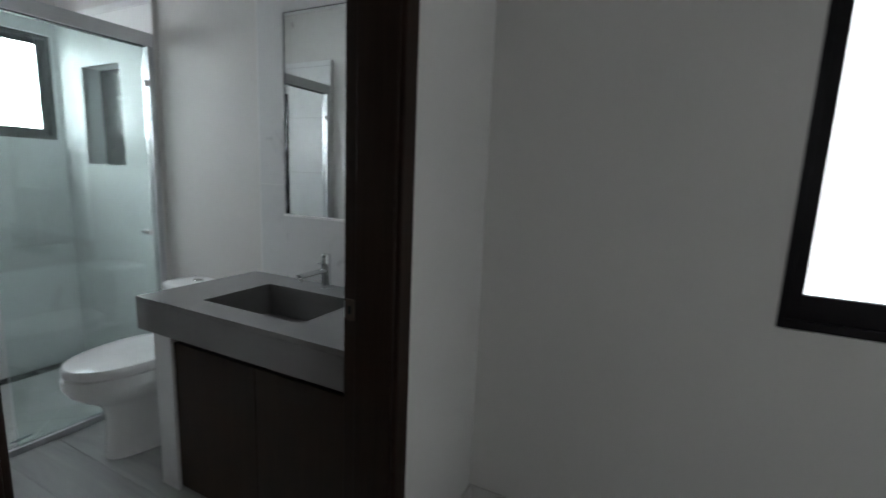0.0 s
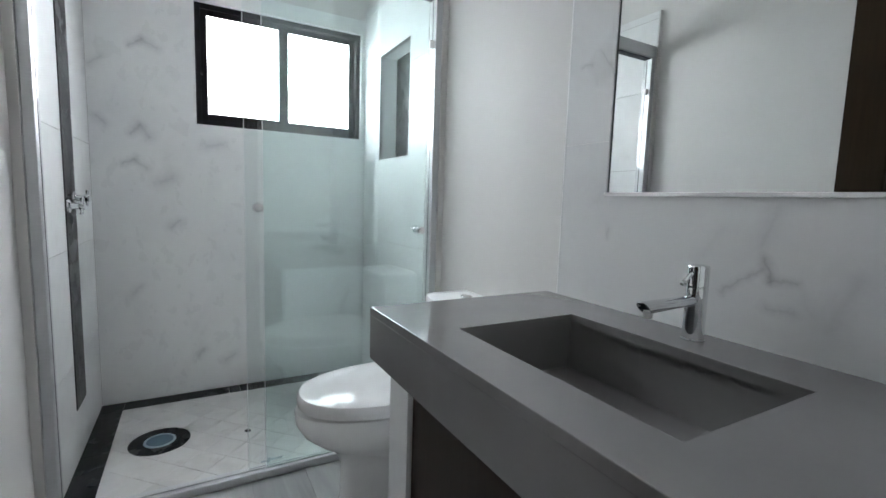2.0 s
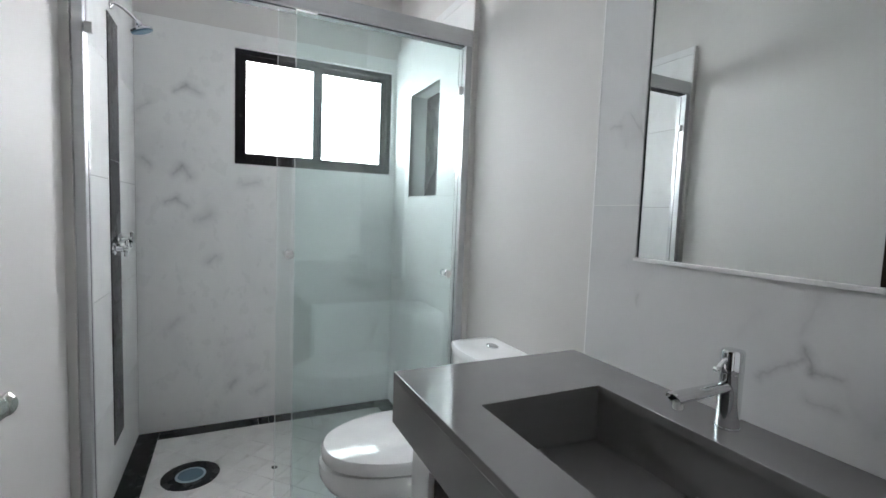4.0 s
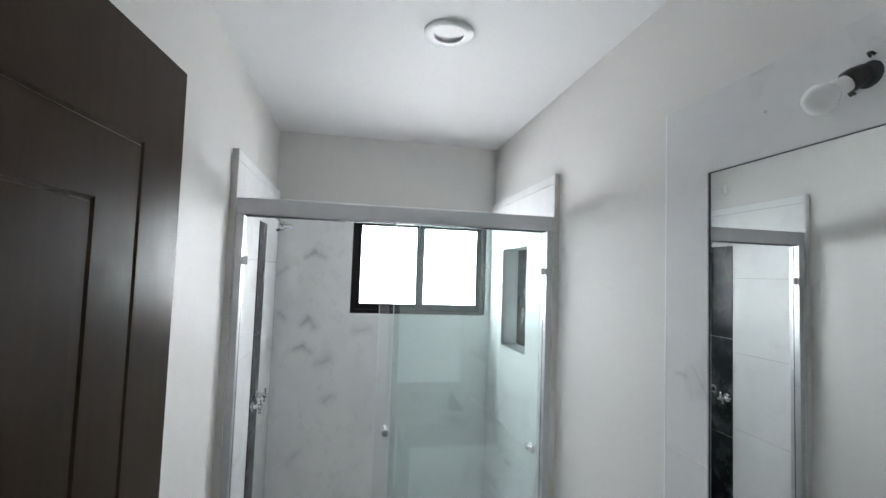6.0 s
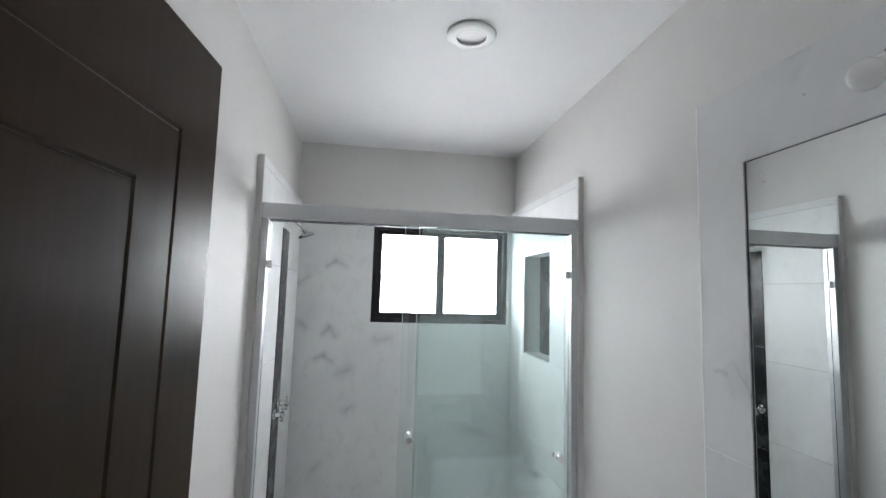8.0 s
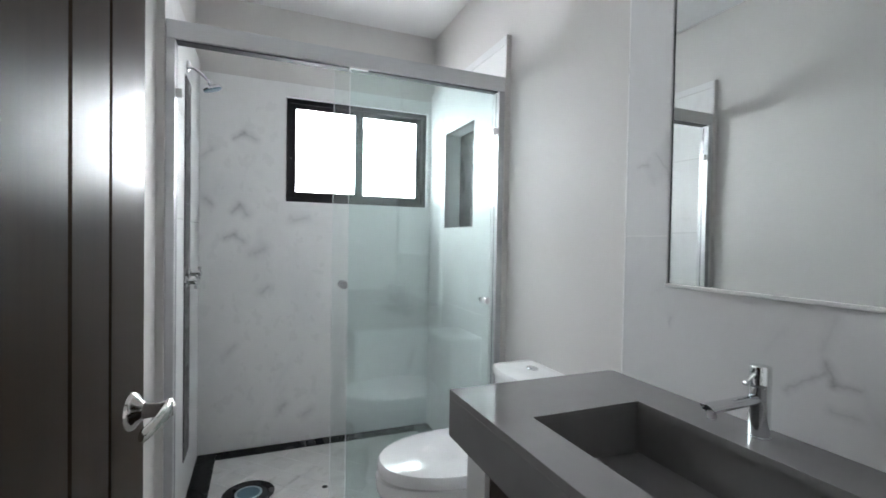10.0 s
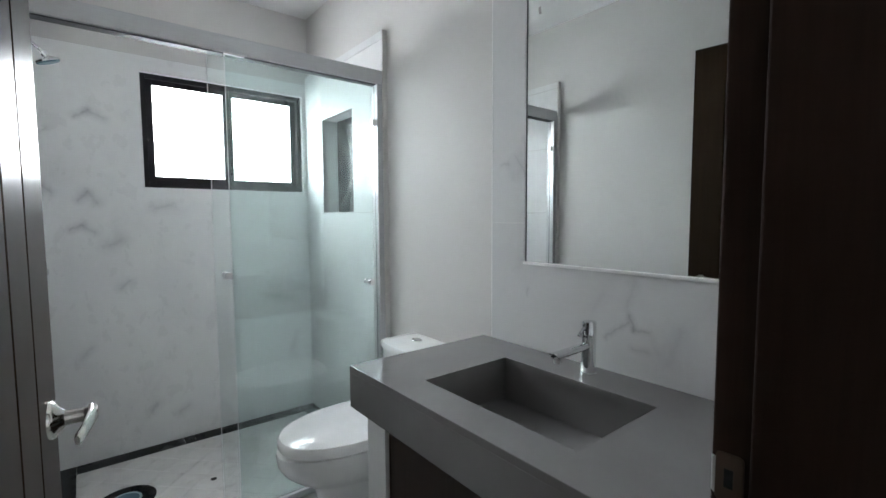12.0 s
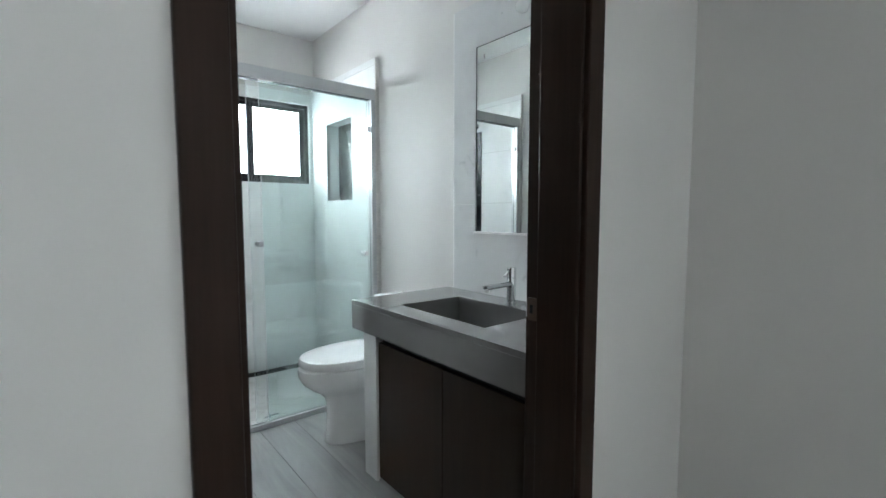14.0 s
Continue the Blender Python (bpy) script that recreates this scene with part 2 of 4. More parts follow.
M_NICKEL = metal("polished_nickel", (0.62, 0.60, 0.57), 0.16)
M_STEEL = metal("worn_steel", (0.5, 0.5, 0.49), 0.4)
M_HINGE = plain("paint_smeared_steel", (0.215, 0.20, 0.182), 0.55, 0.0, 60.0, 0.2)
M_PORC = plain("porcelain", (0.84, 0.845, 0.84), 0.08, 0.0, 300.0, 0.01)
M_SEAT = plain("white_plastic_seat", (0.85, 0.85, 0.85), 0.14, 0.0, 300.0, 0.01)
M_PLASTIC = plain("white_plastic", (0.8, 0.8, 0.79), 0.35)
M_BPLAST = plain("black_plastic", (0.02, 0.018, 0.017), 0.4)
M_BLUE = plain("blue_film", (0.075, 0.15, 0.20), 0.36)
M_FILM = plain("pale_blue_film", (0.45, 0.55, 0.6), 0.36)
M_STICK = plain("pale_label_film", (0.55, 0.63, 0.67), 0.36)
# near black, stands for the shade inside gaps and holes
M_DARK = plain("gap_shade", (0.01, 0.01, 0.01), 0.9)
M_SCREEN = glass("shower_glass", (0.865, 0.967, 0.95), 0.0, 0.98, 1.75)
M_CLEAR = glass("clear_shower_glass", (0.94, 0.985, 0.977), 0.0, 0.99, 1.55)
# near white and opaque: the glint of lit glass edges is in the colour
M_EDGE = material("glass_edge_glint", 0.12, base=(0.92, 0.95, 0.945))
M_PANE = glass("window_glass", (0.97, 0.98, 0.98))
M_MIRROR = material("mirror_silver", 0.0, 1.0, (0.69, 0.725, 0.712))
M_BULB = plain("opal_bulb", (0.86, 0.86, 0.85), 0.2)
M_DIFF = plain("frosted_diffuser", (0.84, 0.84, 0.84), 0.5)
M_BROWNMET = metal("tarnished_bronze", (0.13, 0.098, 0.08), 0.5)
M_SILL = paint("white_reveal", (0.8, 0.8, 0.8), 0.5)
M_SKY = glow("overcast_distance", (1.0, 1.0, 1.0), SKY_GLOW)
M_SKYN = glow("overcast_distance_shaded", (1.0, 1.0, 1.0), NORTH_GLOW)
# extra white, for edge highlights put into the colour
M_HIGHLIGHT = plain("edge_highlight_white", (0.88, 0.88, 0.87), 0.3)
M_SKIRT = plain("pale_skirting_tile", (0.6, 0.59, 0.57), 0.35)


# ---- mesh helpers ----
ORIGIN = {}


def thing(name, at, label, category, group="", kind=""):
    e = new(name)
    e.empty_display_size = 0.05
    e.location = at
    ORIGIN[e] = Vector(at)
    return tagged(e, label, category, group, kind)


def part(name, bm, mat, parent=None, label="", smooth=False):
    """Links a bmesh built in world coordinates as one mesh object under its thing or part."""
    off = ORIGIN.get(parent, Vector((0, 0, 0)))
    if parent is not None:
        bm.transform(Matrix.Translation(-off))
    bmesh.ops.recalc_face_normals(bm, faces=bm.faces)
    me = bpy.data.meshes.new(name)
    bm.to_mesh(me)
    bm.free()
    me.materials.append(mat)
    if smooth:
        for p in me.polygons:
            p.use_smooth = True
        me.set_sharp_from_angle(angle=radians(40))
    ob = new(name, me)
    if parent is not None:
        ob.parent = parent
    ORIGIN[ob] = off
    if label:
        ob["label"] = label
    return ob


def structure(name, bm, mat, label, category):
    return tagged(part(name, bm, mat), label, category, kind="structure")


def box(bm, x0, x1, y0, y1, z0, z1, bevel=0.0, seg=2):
    b = bmesh.new() if bevel else bm
    vs = [b.verts.new((x, y, z)) for x in (x0, x1) for y in (y0, y1) for z in (z0, z1)]
    for f in ((0, 1, 3, 2), (4, 6, 7, 5), (0, 4, 5, 1), (2, 3, 7, 6), (0, 2, 6, 4), (1, 5, 7, 3)):
        b.faces.new([vs[i] for i in f])
    if bevel:
        bmesh.ops.recalc_face_normals(b, faces=b.faces)
        bmesh.ops.bevel(b, geom=list(b.edges), offset=bevel, segments=seg, profile=0.5, affect='EDGES')
        join(bm, b)
    return bm


def join(bm, b):
    b.verts.index_update()
    vs = [bm.verts.new(v.co) for v in b.verts]
    for f in b.faces:
        bm.faces.new([vs[v.index] for v in f.verts])
    b.free()


def slab(x0, x1, y0, y1, z0, z1, bevel=0.0, seg=2):
    return box(bmesh.new(), x0, x1, y0, y1, z0, z1, bevel, seg)


def rings(bm, loops, cap=True):
    """Skins a row of closed loops of equal count."""
    vv = [[bm.verts.new(p) for p in lp] for lp in loops]
    n = len(vv[0])
    for a, b in zip(vv, vv[1:]):
        for i in range(n):
            bm.faces.new((a[i], a[(i + 1) % n], b[(i + 1) % n], b[i]))
    if cap:
        bm.faces.new(list(reversed(vv[0])))
        bm.faces.new(vv[-1])
    return bm


def lathe(bm, a, b, prof, seg=24):
    """Turns (distance along a-b in metres, radius) pairs about the axis from a towards b."""
    a, b = Vector(a), Vector(b)
    d = (b - a).normalized()
    u = d.orthogonal().normalized()
    w = d.cross(u)
    loops = []
    for s, r in prof:
        c = a + d * s
        loops.append([c + (u * math.cos(t) + w * math.sin(t)) * max(r, 1e-4) for t in [2 * math.pi * i / seg for i in range(seg)]])
    return rings(bm, loops)


def tube(bm, pts, radii, seg=14):
    """A round bar along points."""
    pts = [Vector(p) for p in pts]
    loops = []
    u = None
    for i, p in enumerate(pts):
        d = (pts[min(i + 1, len(pts) - 1)] - pts[max(i - 1, 0)]).normalized()
        u = (d.orthogonal() if u is None else u - d * u.dot(d)).normalized()
        w = d.cross(u)
        r = radii[i] if isinstance(radii, (list, tuple)) else radii
        loops.append([p + (u * math.cos(t) + w * math.sin(t)) * r for t in [2 * math.pi * k / seg for k in range(seg)]])
    return rings(bm, loops)


def holed(bm, axis, a0, a1, u0, u1, z0, z1, holes=()):
    """A wall of thickness a0..a1 across the axis, from u0 to u1 along it, with rectangular openings (u0, u1, z0, z1)."""
    us = sorted({u0, u1, *[v for h in holes for v in h[:2]]})
    zs = sorted({z0, z1, *[v for h in holes for v in h[2:]]})
    solid = {}
    for i in range(len(us) - 1):
        for j in range(len(zs) - 1):
            cu, cz = (us[i] + us[i + 1]) / 2, (zs[j] + zs[j + 1]) / 2
            solid[i, j] = not any(h[0] < cu < h[1] and h[2] < cz < h[3] for h in holes)
    cache = {}

    def vert(i, j, a):
        key = (i, j, a)
        if key not in cache:
            cache[key] = bm.verts.new((a, us[i], zs[j]) if axis == "x" else (us[i], a, zs[j]))
        return cache[key]
    for (i, j), s in solid.items():
        if not s:
            continue
        for a in (a0, a1):
            bm.faces.new([vert(i, j, a), vert(i + 1, j, a), vert(i + 1, j + 1, a), vert(i, j + 1, a)])
        for di, dj, e in ((-1, 0, ((i, j), (i, j + 1))), (1, 0, ((i + 1, j), (i + 1, j + 1))), (0, -1, ((i, j), (i + 1, j))), (0, 1, ((i, j + 1), (i + 1, j + 1)))):
            if not solid.get((i + di, j + dj), False):
                (p, q) = e
                bm.faces.new([vert(*p, a0), vert(*q, a0), vert(*q, a1), vert(*p, a1)])
    return bm


# ---- setting ----
CEIL = 2.59
YS, YN = -1.395, 0.025          # painted faces of the two long walls
XD0, XD1 = 2.735, 2.895        # the wall that holds the door
HX1, HY0 = 5.5, -2.35           # the hall beyond the door, its unseen far walls drawn close for bounce

WIN = (-0.92, -0.022, 1.45, 2.082)
HWIN = (3.82, 5.28, 0.94, 2.14)
NICHE = (0.26, 0.657, 1.316, 1.887)

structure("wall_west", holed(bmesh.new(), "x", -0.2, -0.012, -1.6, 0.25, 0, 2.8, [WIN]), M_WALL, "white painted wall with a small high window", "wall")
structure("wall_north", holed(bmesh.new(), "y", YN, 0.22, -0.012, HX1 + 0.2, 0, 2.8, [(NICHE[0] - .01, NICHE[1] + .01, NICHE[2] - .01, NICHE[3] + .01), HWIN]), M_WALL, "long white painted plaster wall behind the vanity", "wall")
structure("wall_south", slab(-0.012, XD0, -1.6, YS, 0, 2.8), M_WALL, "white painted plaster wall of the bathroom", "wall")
DOORWAY = (-1.412, -0.532, 0, 2.19)
structure("wall_door", holed(bmesh.new(), "x", XD0, XD1, HY0, YN, 0, 2.8, [DOORWAY]), M_HALLWALL, "pale painted wall with the bathroom doorway", "wall")
# two unseen walls, placed near and pale to bounce light onto the north wall
structure("hall_bounce_wall_south", slab(XD1, HX1, HY0 - 0.2, HY0, 0, 2.8), M_HALLWALL, "plain pale unseen hall wall, added to bounce light", "wall")
structure("hall_bounce_wall_east", slab(HX1, HX1 + 0.2, HY0 - 0.2, YN, 0, 2.8), M_HALLWALL, "plain pale unseen hall wall, added to bounce light", "wall")
structure("ceiling", slab(-0.012, HX1, HY0, YN, CEIL, CEIL + 0.15), M_CEIL, "smooth white painted ceiling", "ceiling")
FLOOR = structure("floor", slab(-0.012, HX1, HY0, YN, -0.2, -0.004), M_GROUTF, "grey streaked porcelain plank floor with thin joints", "floor")
structure("ground", slab(-60, 60, -60, 60, -3.2, -3.0), M_GROUTF, "plain ground outside the building", "ground")

for nm, x0, x1, y0, y1 in (("baseboard_door_wall", XD1, XD1 + 0.012, -0.532, YN), ("baseboard_north", XD1 + 0.012, HX1, YN - 0.012, YN), ("baseboard_hall", XD1, XD1 + 0.012, HY0, -1.412)):
    structure(nm, slab(x0, x1, y0, y1, 0, 0.09, 0.002), M_SKIRT, "low pale tile skirting along the hall wall", "baseboard")

# ---- windows ----


def window(name, plane, u0, u1, z0, z1, depth, rails, label, flip=False):
    """A dark sliding window. plane: the inner face of its frame; depth: its thickness outwards; rails: side, bottom, top, meeting stile from, to."""
    side, bot, top, m0, m1 = rails
    mid = ((u0 + u1) / 2, (z0 + z1) / 2)
    pos = (plane, mid[0], z0) if not flip else (mid[0], plane, z0)
    w = thing(name, pos, label, "window", kind="structure")
    sgn = -1 if not flip else 1

    def b(ua, ub, za, zb, d0, d1, bev=0.002):
        p, q = sorted((plane + sgn * d0, plane + sgn * d1))
        return slab(p, q, ua, ub, za, zb, bev) if not flip else slab(ua, ub, p, q, za, zb, bev)
    fr = bmesh.new()
    o = 0.026
    for bx in ((u0, u0 + o, z0, z1), (u1 - o, u1, z0, z1), (u0 + o, u1 - o, z0, z0 + o), (u0 + o, u1 - o, z1 - o, z1)):
        join(fr, b(*bx, 0, depth))
    part("window_frame", fr, M_BALU, w)
    for s0, s1, d in ((u0 + o, m1, 0.012), (m0, u1 - o, 0.034)):
        sash = bmesh.new()
        l = side - o if s0 == u0 + o else m1 - m0
        r = side - o if s1 == u1 - o else m1 - m0
        for bx in ((s0, s0 + l, z0 + o, z1 - o), (s1 - r, s1, z0 + o, z1 - o), (s0 + l, s1 - r, z0 + o, z0 + bot), (s0 + l, s1 - r, z1 - top, z1 - o)):
            join(sash, b(*bx, d, d + 0.02))
        so = part("sash", sash, M_BALU, w, "black aluminium sliding sash")
        g = part("pane", b(s0 + l - .004, s1 - r + .004, z0 + bot - .004, z1 - top + .004, d + 0.008, d + 0.012, 0), M_PANE, so)
        g.visible_shadow = False
    return w


w1 = window("window_1", -0.024, WIN[0] + 0.006, WIN[1] - 0.004, WIN[2] + 0.006, WIN[3] - 0.006, 0.07, (0.058, 0.065, 0.054, -0.496, -0.445), "black aluminium sliding window high in the shower wall")
catch = lathe(bmesh.new(), (-0.03, -0.885, 1.72), (0, -0.885, 1.72), [(0, 0.006), (0.012, 0.006), (0.014, 0.003)])
part("catch", catch, M_BPLAST, w1)
w2 = window("window_2", YN + 0.015, *HWIN, 0.07, (0.06, 0.1, 0.07, 4.525, 4.575), "large black aluminium window in the hall wall", flip=True)

# bright overcast distance beyond the two windows
bd = slab(-2.6, -2.5, -5, 4, -1, 6)
structure("backdrop_west", bd, M_SKY, "white overcast distance outside the window", "backdrop")
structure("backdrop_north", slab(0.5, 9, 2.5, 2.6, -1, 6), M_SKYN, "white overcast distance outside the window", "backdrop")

# ---- shower lining ----
TT = 2.16                       # top of the shower tiles
COURSE = [0.0, 0.41, 0.86, 1.312, 1.761, TT]
G = 0.0013


def tile_wall(name, plane, back, axis, u0, u1, holes, label, top, cuts, stacks=(), face=M_TILE):
    """A lining of separate tiles, with open joints showing the grout behind."""
    lo, hi = sorted((plane, back))
    inset = 0.002
    gb = sorted((back, plane + (inset if back > plane else -inset)))
    bed = structure(name, holed(bmesh.new(), axis, gb[0], gb[1], u0, u1, 0.0, top, holes), M_GROUTT, label, "tile wall")
    us = [u0, *stacks, u1]
    cz = [c for c in cuts if c < top] + [top]
    for a, b in zip(us, us[1:]):
        for c, d in zip(cz, cz[1:]):
            hs = [(max(h[0], a + G), min(h[1], b - G), max(h[2], c + G), min(h[3], d - G)) for h in holes]
            hs = [h for h in hs if h[0] < h[1] and h[2] < h[3]]
            bm = holed(bmesh.new(), axis, lo, hi, a + G, b - G, c + G, d - G, hs)
            part("tile", bm, face, bed)
    return bed


tile_wall("shower_lining_west", 0.0, -0.012, "x", -1.370, 0.0, [WIN], "white grey-veined marble tiles around the shower window", TT, [0.0], face=M_SLAB)
tile_wall("shower_lining_north", 0.0, YN, "y", 0.0, 0.984, [NICHE], "white grey-veined marble tiles with a recessed niche", 2.202, COURSE)
tile_wall("shower_lining_south", -1.370, YS, "y", 0.0, 0.988, [], "white grey-veined marble tiles below the shower head", 2.202, COURSE)

structure("trim_north", slab(0.9841, 0.992, -0.0006, YN, 0, 2.2025, 0.0015), M_WALL, "white finished edge of the shower tiles", "trim")
structure("trim_south", slab(0.9881, 0.996, YS, -1.3694, 0, 2.2025, 0.0015), M_WALL, "white finished edge of the shower tiles", "trim")

nb = thing("shower_niche", (0.46, 0.09, NICHE[2]), "recessed wall niche lined with white and black marble", "niche", kind="structure")
part("niche_back", slab(NICHE[0], NICHE[1], 0.1, 0.112, NICHE[2], NICHE[3]), M_BLACK, nb, "black marble back panel")
for nm, bx in (("niche_side", (NICHE[0] - .008, NICHE[0], 0.003, 0.1, NICHE[2], NICHE[3])), ("niche_side", (NICHE[1], NICHE[1] + .008, 0.003, 0.1, NICHE[2], NICHE[3])),
               ("niche_shelf", (NICHE[0] - .008, NICHE[1] + .008, 0.003, 0.112, NICHE[2] - .008, NICHE[2])), ("niche_top", (NICHE[0] - .008, NICHE[1] + .008, 0.003, 0.112, NICHE[3], NICHE[3] + .008))):
    part(nm, slab(*bx), M_TILE, nb)

strip = thing("black_marble_strip", (0.45, -1.370, 0.21), "tall narrow black marble strip let into the shower wall", "tile strip", kind="structure")
for z0, z1 in ((0.212, 0.80), (0.802, 1.39), (1.392, 1.96)):
    part("tile", slab(0.365, 0.535, -1.3705, -1.366, z0, z1, 0.0008, 1), M_BLACK, strip)

# window reveal
rv = thing("window_reveal", (-0.1, -0.47, WIN[2]), "white plastered reveal around the shower window", "window reveal", kind="structure")
part("reveal_sill", slab(-0.2, 0.0015, WIN[0], WIN[1], WIN[2], WIN[2] + 0.006, 0.001, 1), M_SILL, rv)
part("reveal_head", slab(-0.2, 0.0015, WIN[0], WIN[1], WIN[3] - 0.006, WIN[3], 0.001, 1), M_SILL, rv)
part("reveal_side", slab(-0.2, 0.0015, WIN[0], WIN[0] + 0.006, WIN[2] + 0.006, WIN[3] - 0.006, 0.001, 1), M_SILL, rv)
part("reveal_side", slab(-0.2, 0.0015, WIN[1] - 0.004, WIN[1], WIN[2] + 0.006, WIN[3] - 0.006, 0.001, 1), M_SILL, rv)

# shower floor: white marble with a black border and an inlaid ring
SX = 0.925
pan = structure("shower_floor", slab(0, SX, -1.370, 0, -0.004, 0.0005), M_PANG, "white marble shower floor with a black marble border", "floor")
CX, CY, CR = 0.505, -1.095, 0.118
BW = 0.096
PX0, PX1, PY0, PY1 = BW + .001, SX - .002, -1.370 + BW + .001, -BW - .001


def clip(poly, axis, limit, keep_above):
    out_ = []
    for p, q in zip(poly, poly[1:] + poly[:1]):
        ip, iq = (p[axis] >= limit) == keep_above, (q[axis] >= limit) == keep_above
        if ip:
            out_.append(p)
        if ip != iq:
            u = (limit - p[axis]) / (q[axis] - p[axis])
            out_.append((p[0] + u * (q[0] - p[0]), p[1] + u * (q[1] - p[1])))
    return out_


PT, PJ = 0.118, 0.0008           # side of the small pan tiles, laid diagonally, and half their joint
whole = None
for i in range(-14, 15):
    for j in range(-14, 15):
        pts = []
        for du, dv in ((0, 0), (1, 0), (1, 1), (0, 1)):
            u_ = (i + du) * PT + (PJ if du == 0 else -PJ)
            v_ = (j + dv) * PT + (PJ if dv == 0 else -PJ)
            pts.append((CX + (u_ - v_) * 0.7071, CY + (u_ + v_) * 0.7071))
        for ax, lim, up in ((0, PX0, True), (0, PX1, False), (1, PY0, True), (1, PY1, False)):
            pts = clip(pts, ax, lim, up) if len(pts) > 2 else pts
        if len(pts) < 3:
            continue
        cx, cy = sum(p[0] for p in pts) / len(pts), sum(p[1] for p in pts) / len(pts)
        if math.hypot(cx - CX, cy - CY) < CR - 0.085 or max(abs(p[0] - cx) + abs(p[1] - cy) for p in pts) < 0.012:
            continue
        inner = [(p[0] + (cx - p[0]) * 0.012, p[1] + (cy - p[1]) * 0.012) for p in pts]
        bmp = bmesh.new()
        rings(bmp, [[(*p, 0.0004) for p in pts], [(*p, 0.0024) for p in pts], [(*p, 0.003) for p in inner]])
        part("tile", bmp, M_PAN, pan)
for bx in ((BW + .001, 0.52, -1.370, -1.370 + BW), (0.5215, SX - .002, -1.370, -1.370 + BW), (0, BW, -1.370, -1.370 + BW), (0, BW, -1.370 + BW + .0015, -0.79), (0, BW, -0.7885, -0.735), (0, BW, -0.7335, -BW - .001),
           (0, 0.46, -BW, 0), (0.4615, SX - .002, -BW, 0)):
    part("border_tile", slab(bx[0], bx[1], bx[2], bx[3], 0.0, 0.0034, 0.0006, 1), M_BLACK, pan, "black marble border")
part("inlay", lathe(bmesh.new(), (CX, CY, 0), (CX, CY, 1), [(0, CR), (0.0042, CR), (0.0046, CR - 0.001)], 64), M_BLACK, pan, "round black marble inlay")
drain = thing("floor_drain", (CX, CY, 0.0046), "round floor drain still covered with blue protective film", "drain")
part("rim", lathe(bmesh.new(), (CX, CY, 0.0044), (CX, CY, 1), [(0, 0.062), (0.003, 0.061), (0.0035, 0.058), (0.0035, 0.052), (0.001, 0.052)], 48), M_FILM, drain, "pale blue rim")
part("cover", lathe(bmesh.new(), (CX, CY, 0.0044), (CX, CY, 1), [(0, 0.0515), (0.002, 0.0515), (0.0026, 0.045)], 48), M_BLUE, drain, "blue filmed cover")
wp = thing("weep_hole", (0.572, -0.745, 0.003), "small dark hole in the shower floor", "hole")
# a flat dark disc paints the shade inside the hole
part("plug", lathe(bmesh.new(), (0.572, -0.745, 0.0028), (0.572, -0.745, 1), [(0, 0.014), (0.0012, 0.014), (0.0016, 0.010)], 16), M_DARK, wp)

# ---- shower screen ----
sc = thing("shower_screen", (0.955, -0.69, 0), "sliding clear glass shower screen in a satin aluminium frame", "shower screen")
hd = bmesh.new()
box(hd, 0.925, 0.9885, -1.369, -0.001, 1.938, 2.005, 0.004)
hdo = part("header_rail", hd, M_ALU, sc)
part("gasket", slab(0.935, 0.978, -1.34, -0.034, 1.9335, 1.9385), M_GASKET, hdo, "dark running slot under the header")
part("guide", slab(0.968, 0.9895, -0.722, -0.645, 1.9335, 1.9405, 0.0012), M_PLASTIC, hdo, "pale roller guide under the header")
for y0, y1 in ((-1.369, -1.339), (-0.031, -0.001)):
    ch = bmesh.new()
    box(ch, 0.93, 0.986, y0, y1, 0.036, 1.9375, 0.003)
    po = part("wall_channel", ch, M_ALU, sc)
    yi = y1 if y0 < -1 else y0
    s = 1 if y0 < -1 else -1
    part("groove", slab(0.952, 0.956, min(yi, yi + s * .001), max(yi, yi + s * .001), 0.06, 1.93), M_GASKET, po)
    part("bumper", slab(0.962, 0.978, min(yi, yi + s * .022), max(yi, yi + s * .022), 1.735, 1.768, 0.003), M_PLASTIC, po, "white plastic bumper")
sill = bmesh.new()
box(sill, 0.925, 0.982, -1.369, -0.001, -0.002, 0.03, 0.004)
box(sill, 0.957, 0.962, -1.369, -0.001, 0.028, 0.036, 0.0015)
part("bottom_track", sill, M_ALU, sc)
stk = bmesh.new()
box(stk, 0.9520, 0.9526, -0.735, -0.705, 0.05, 0.058)
box(stk, 0.9520, 0.9526, -0.71, -0.70, 0.047, 0.067)
box(stk, 0.9520, 0.9526, -0.698, -0.655, 0.054, 0.062)
part("sticker", stk, M_STICK, sc, "small pale blue label")


def panel(x, y0, y1, knob_y, knob_z, pane, top_label):
    g = part("glass_panel", slab(x - 0.003, x + 0.003, y0, y1, 0.034, 1.945), pane, sc, top_label)
    g.visible_shadow = False
    # bright strip painting the light caught by the panel's edge
    part("edge", slab(x - 0.0034, x + 0.0034, y0 - 0.0022, y0 - 0.0001, 0.04, 1.938, 0.0009, 1), M_EDGE, g, "pale strip for the glint of the glass edge")
    kb = bmesh.new()
    lathe(kb, (x + 0.003, knob_y, knob_z), (x + 1, knob_y, knob_z), [(0, 0.012), (0.004, 0.013), (0.006, 0.009), (0.016, 0.009), (0.02, 0.0165), (0.034, 0.0165), (0.037, 0.013)], 24)
    lathe(kb, (x - 0.003, knob_y, knob_z), (x - 1, knob_y, knob_z), [(0, 0.012), (0.004, 0.013), (0.006, 0.009), (0.012, 0.0165), (0.02, 0.0165), (0.022, 0.013)], 24)
    part("knob", kb, M_KNOB, g, "round chrome pull knob", True)
    return g


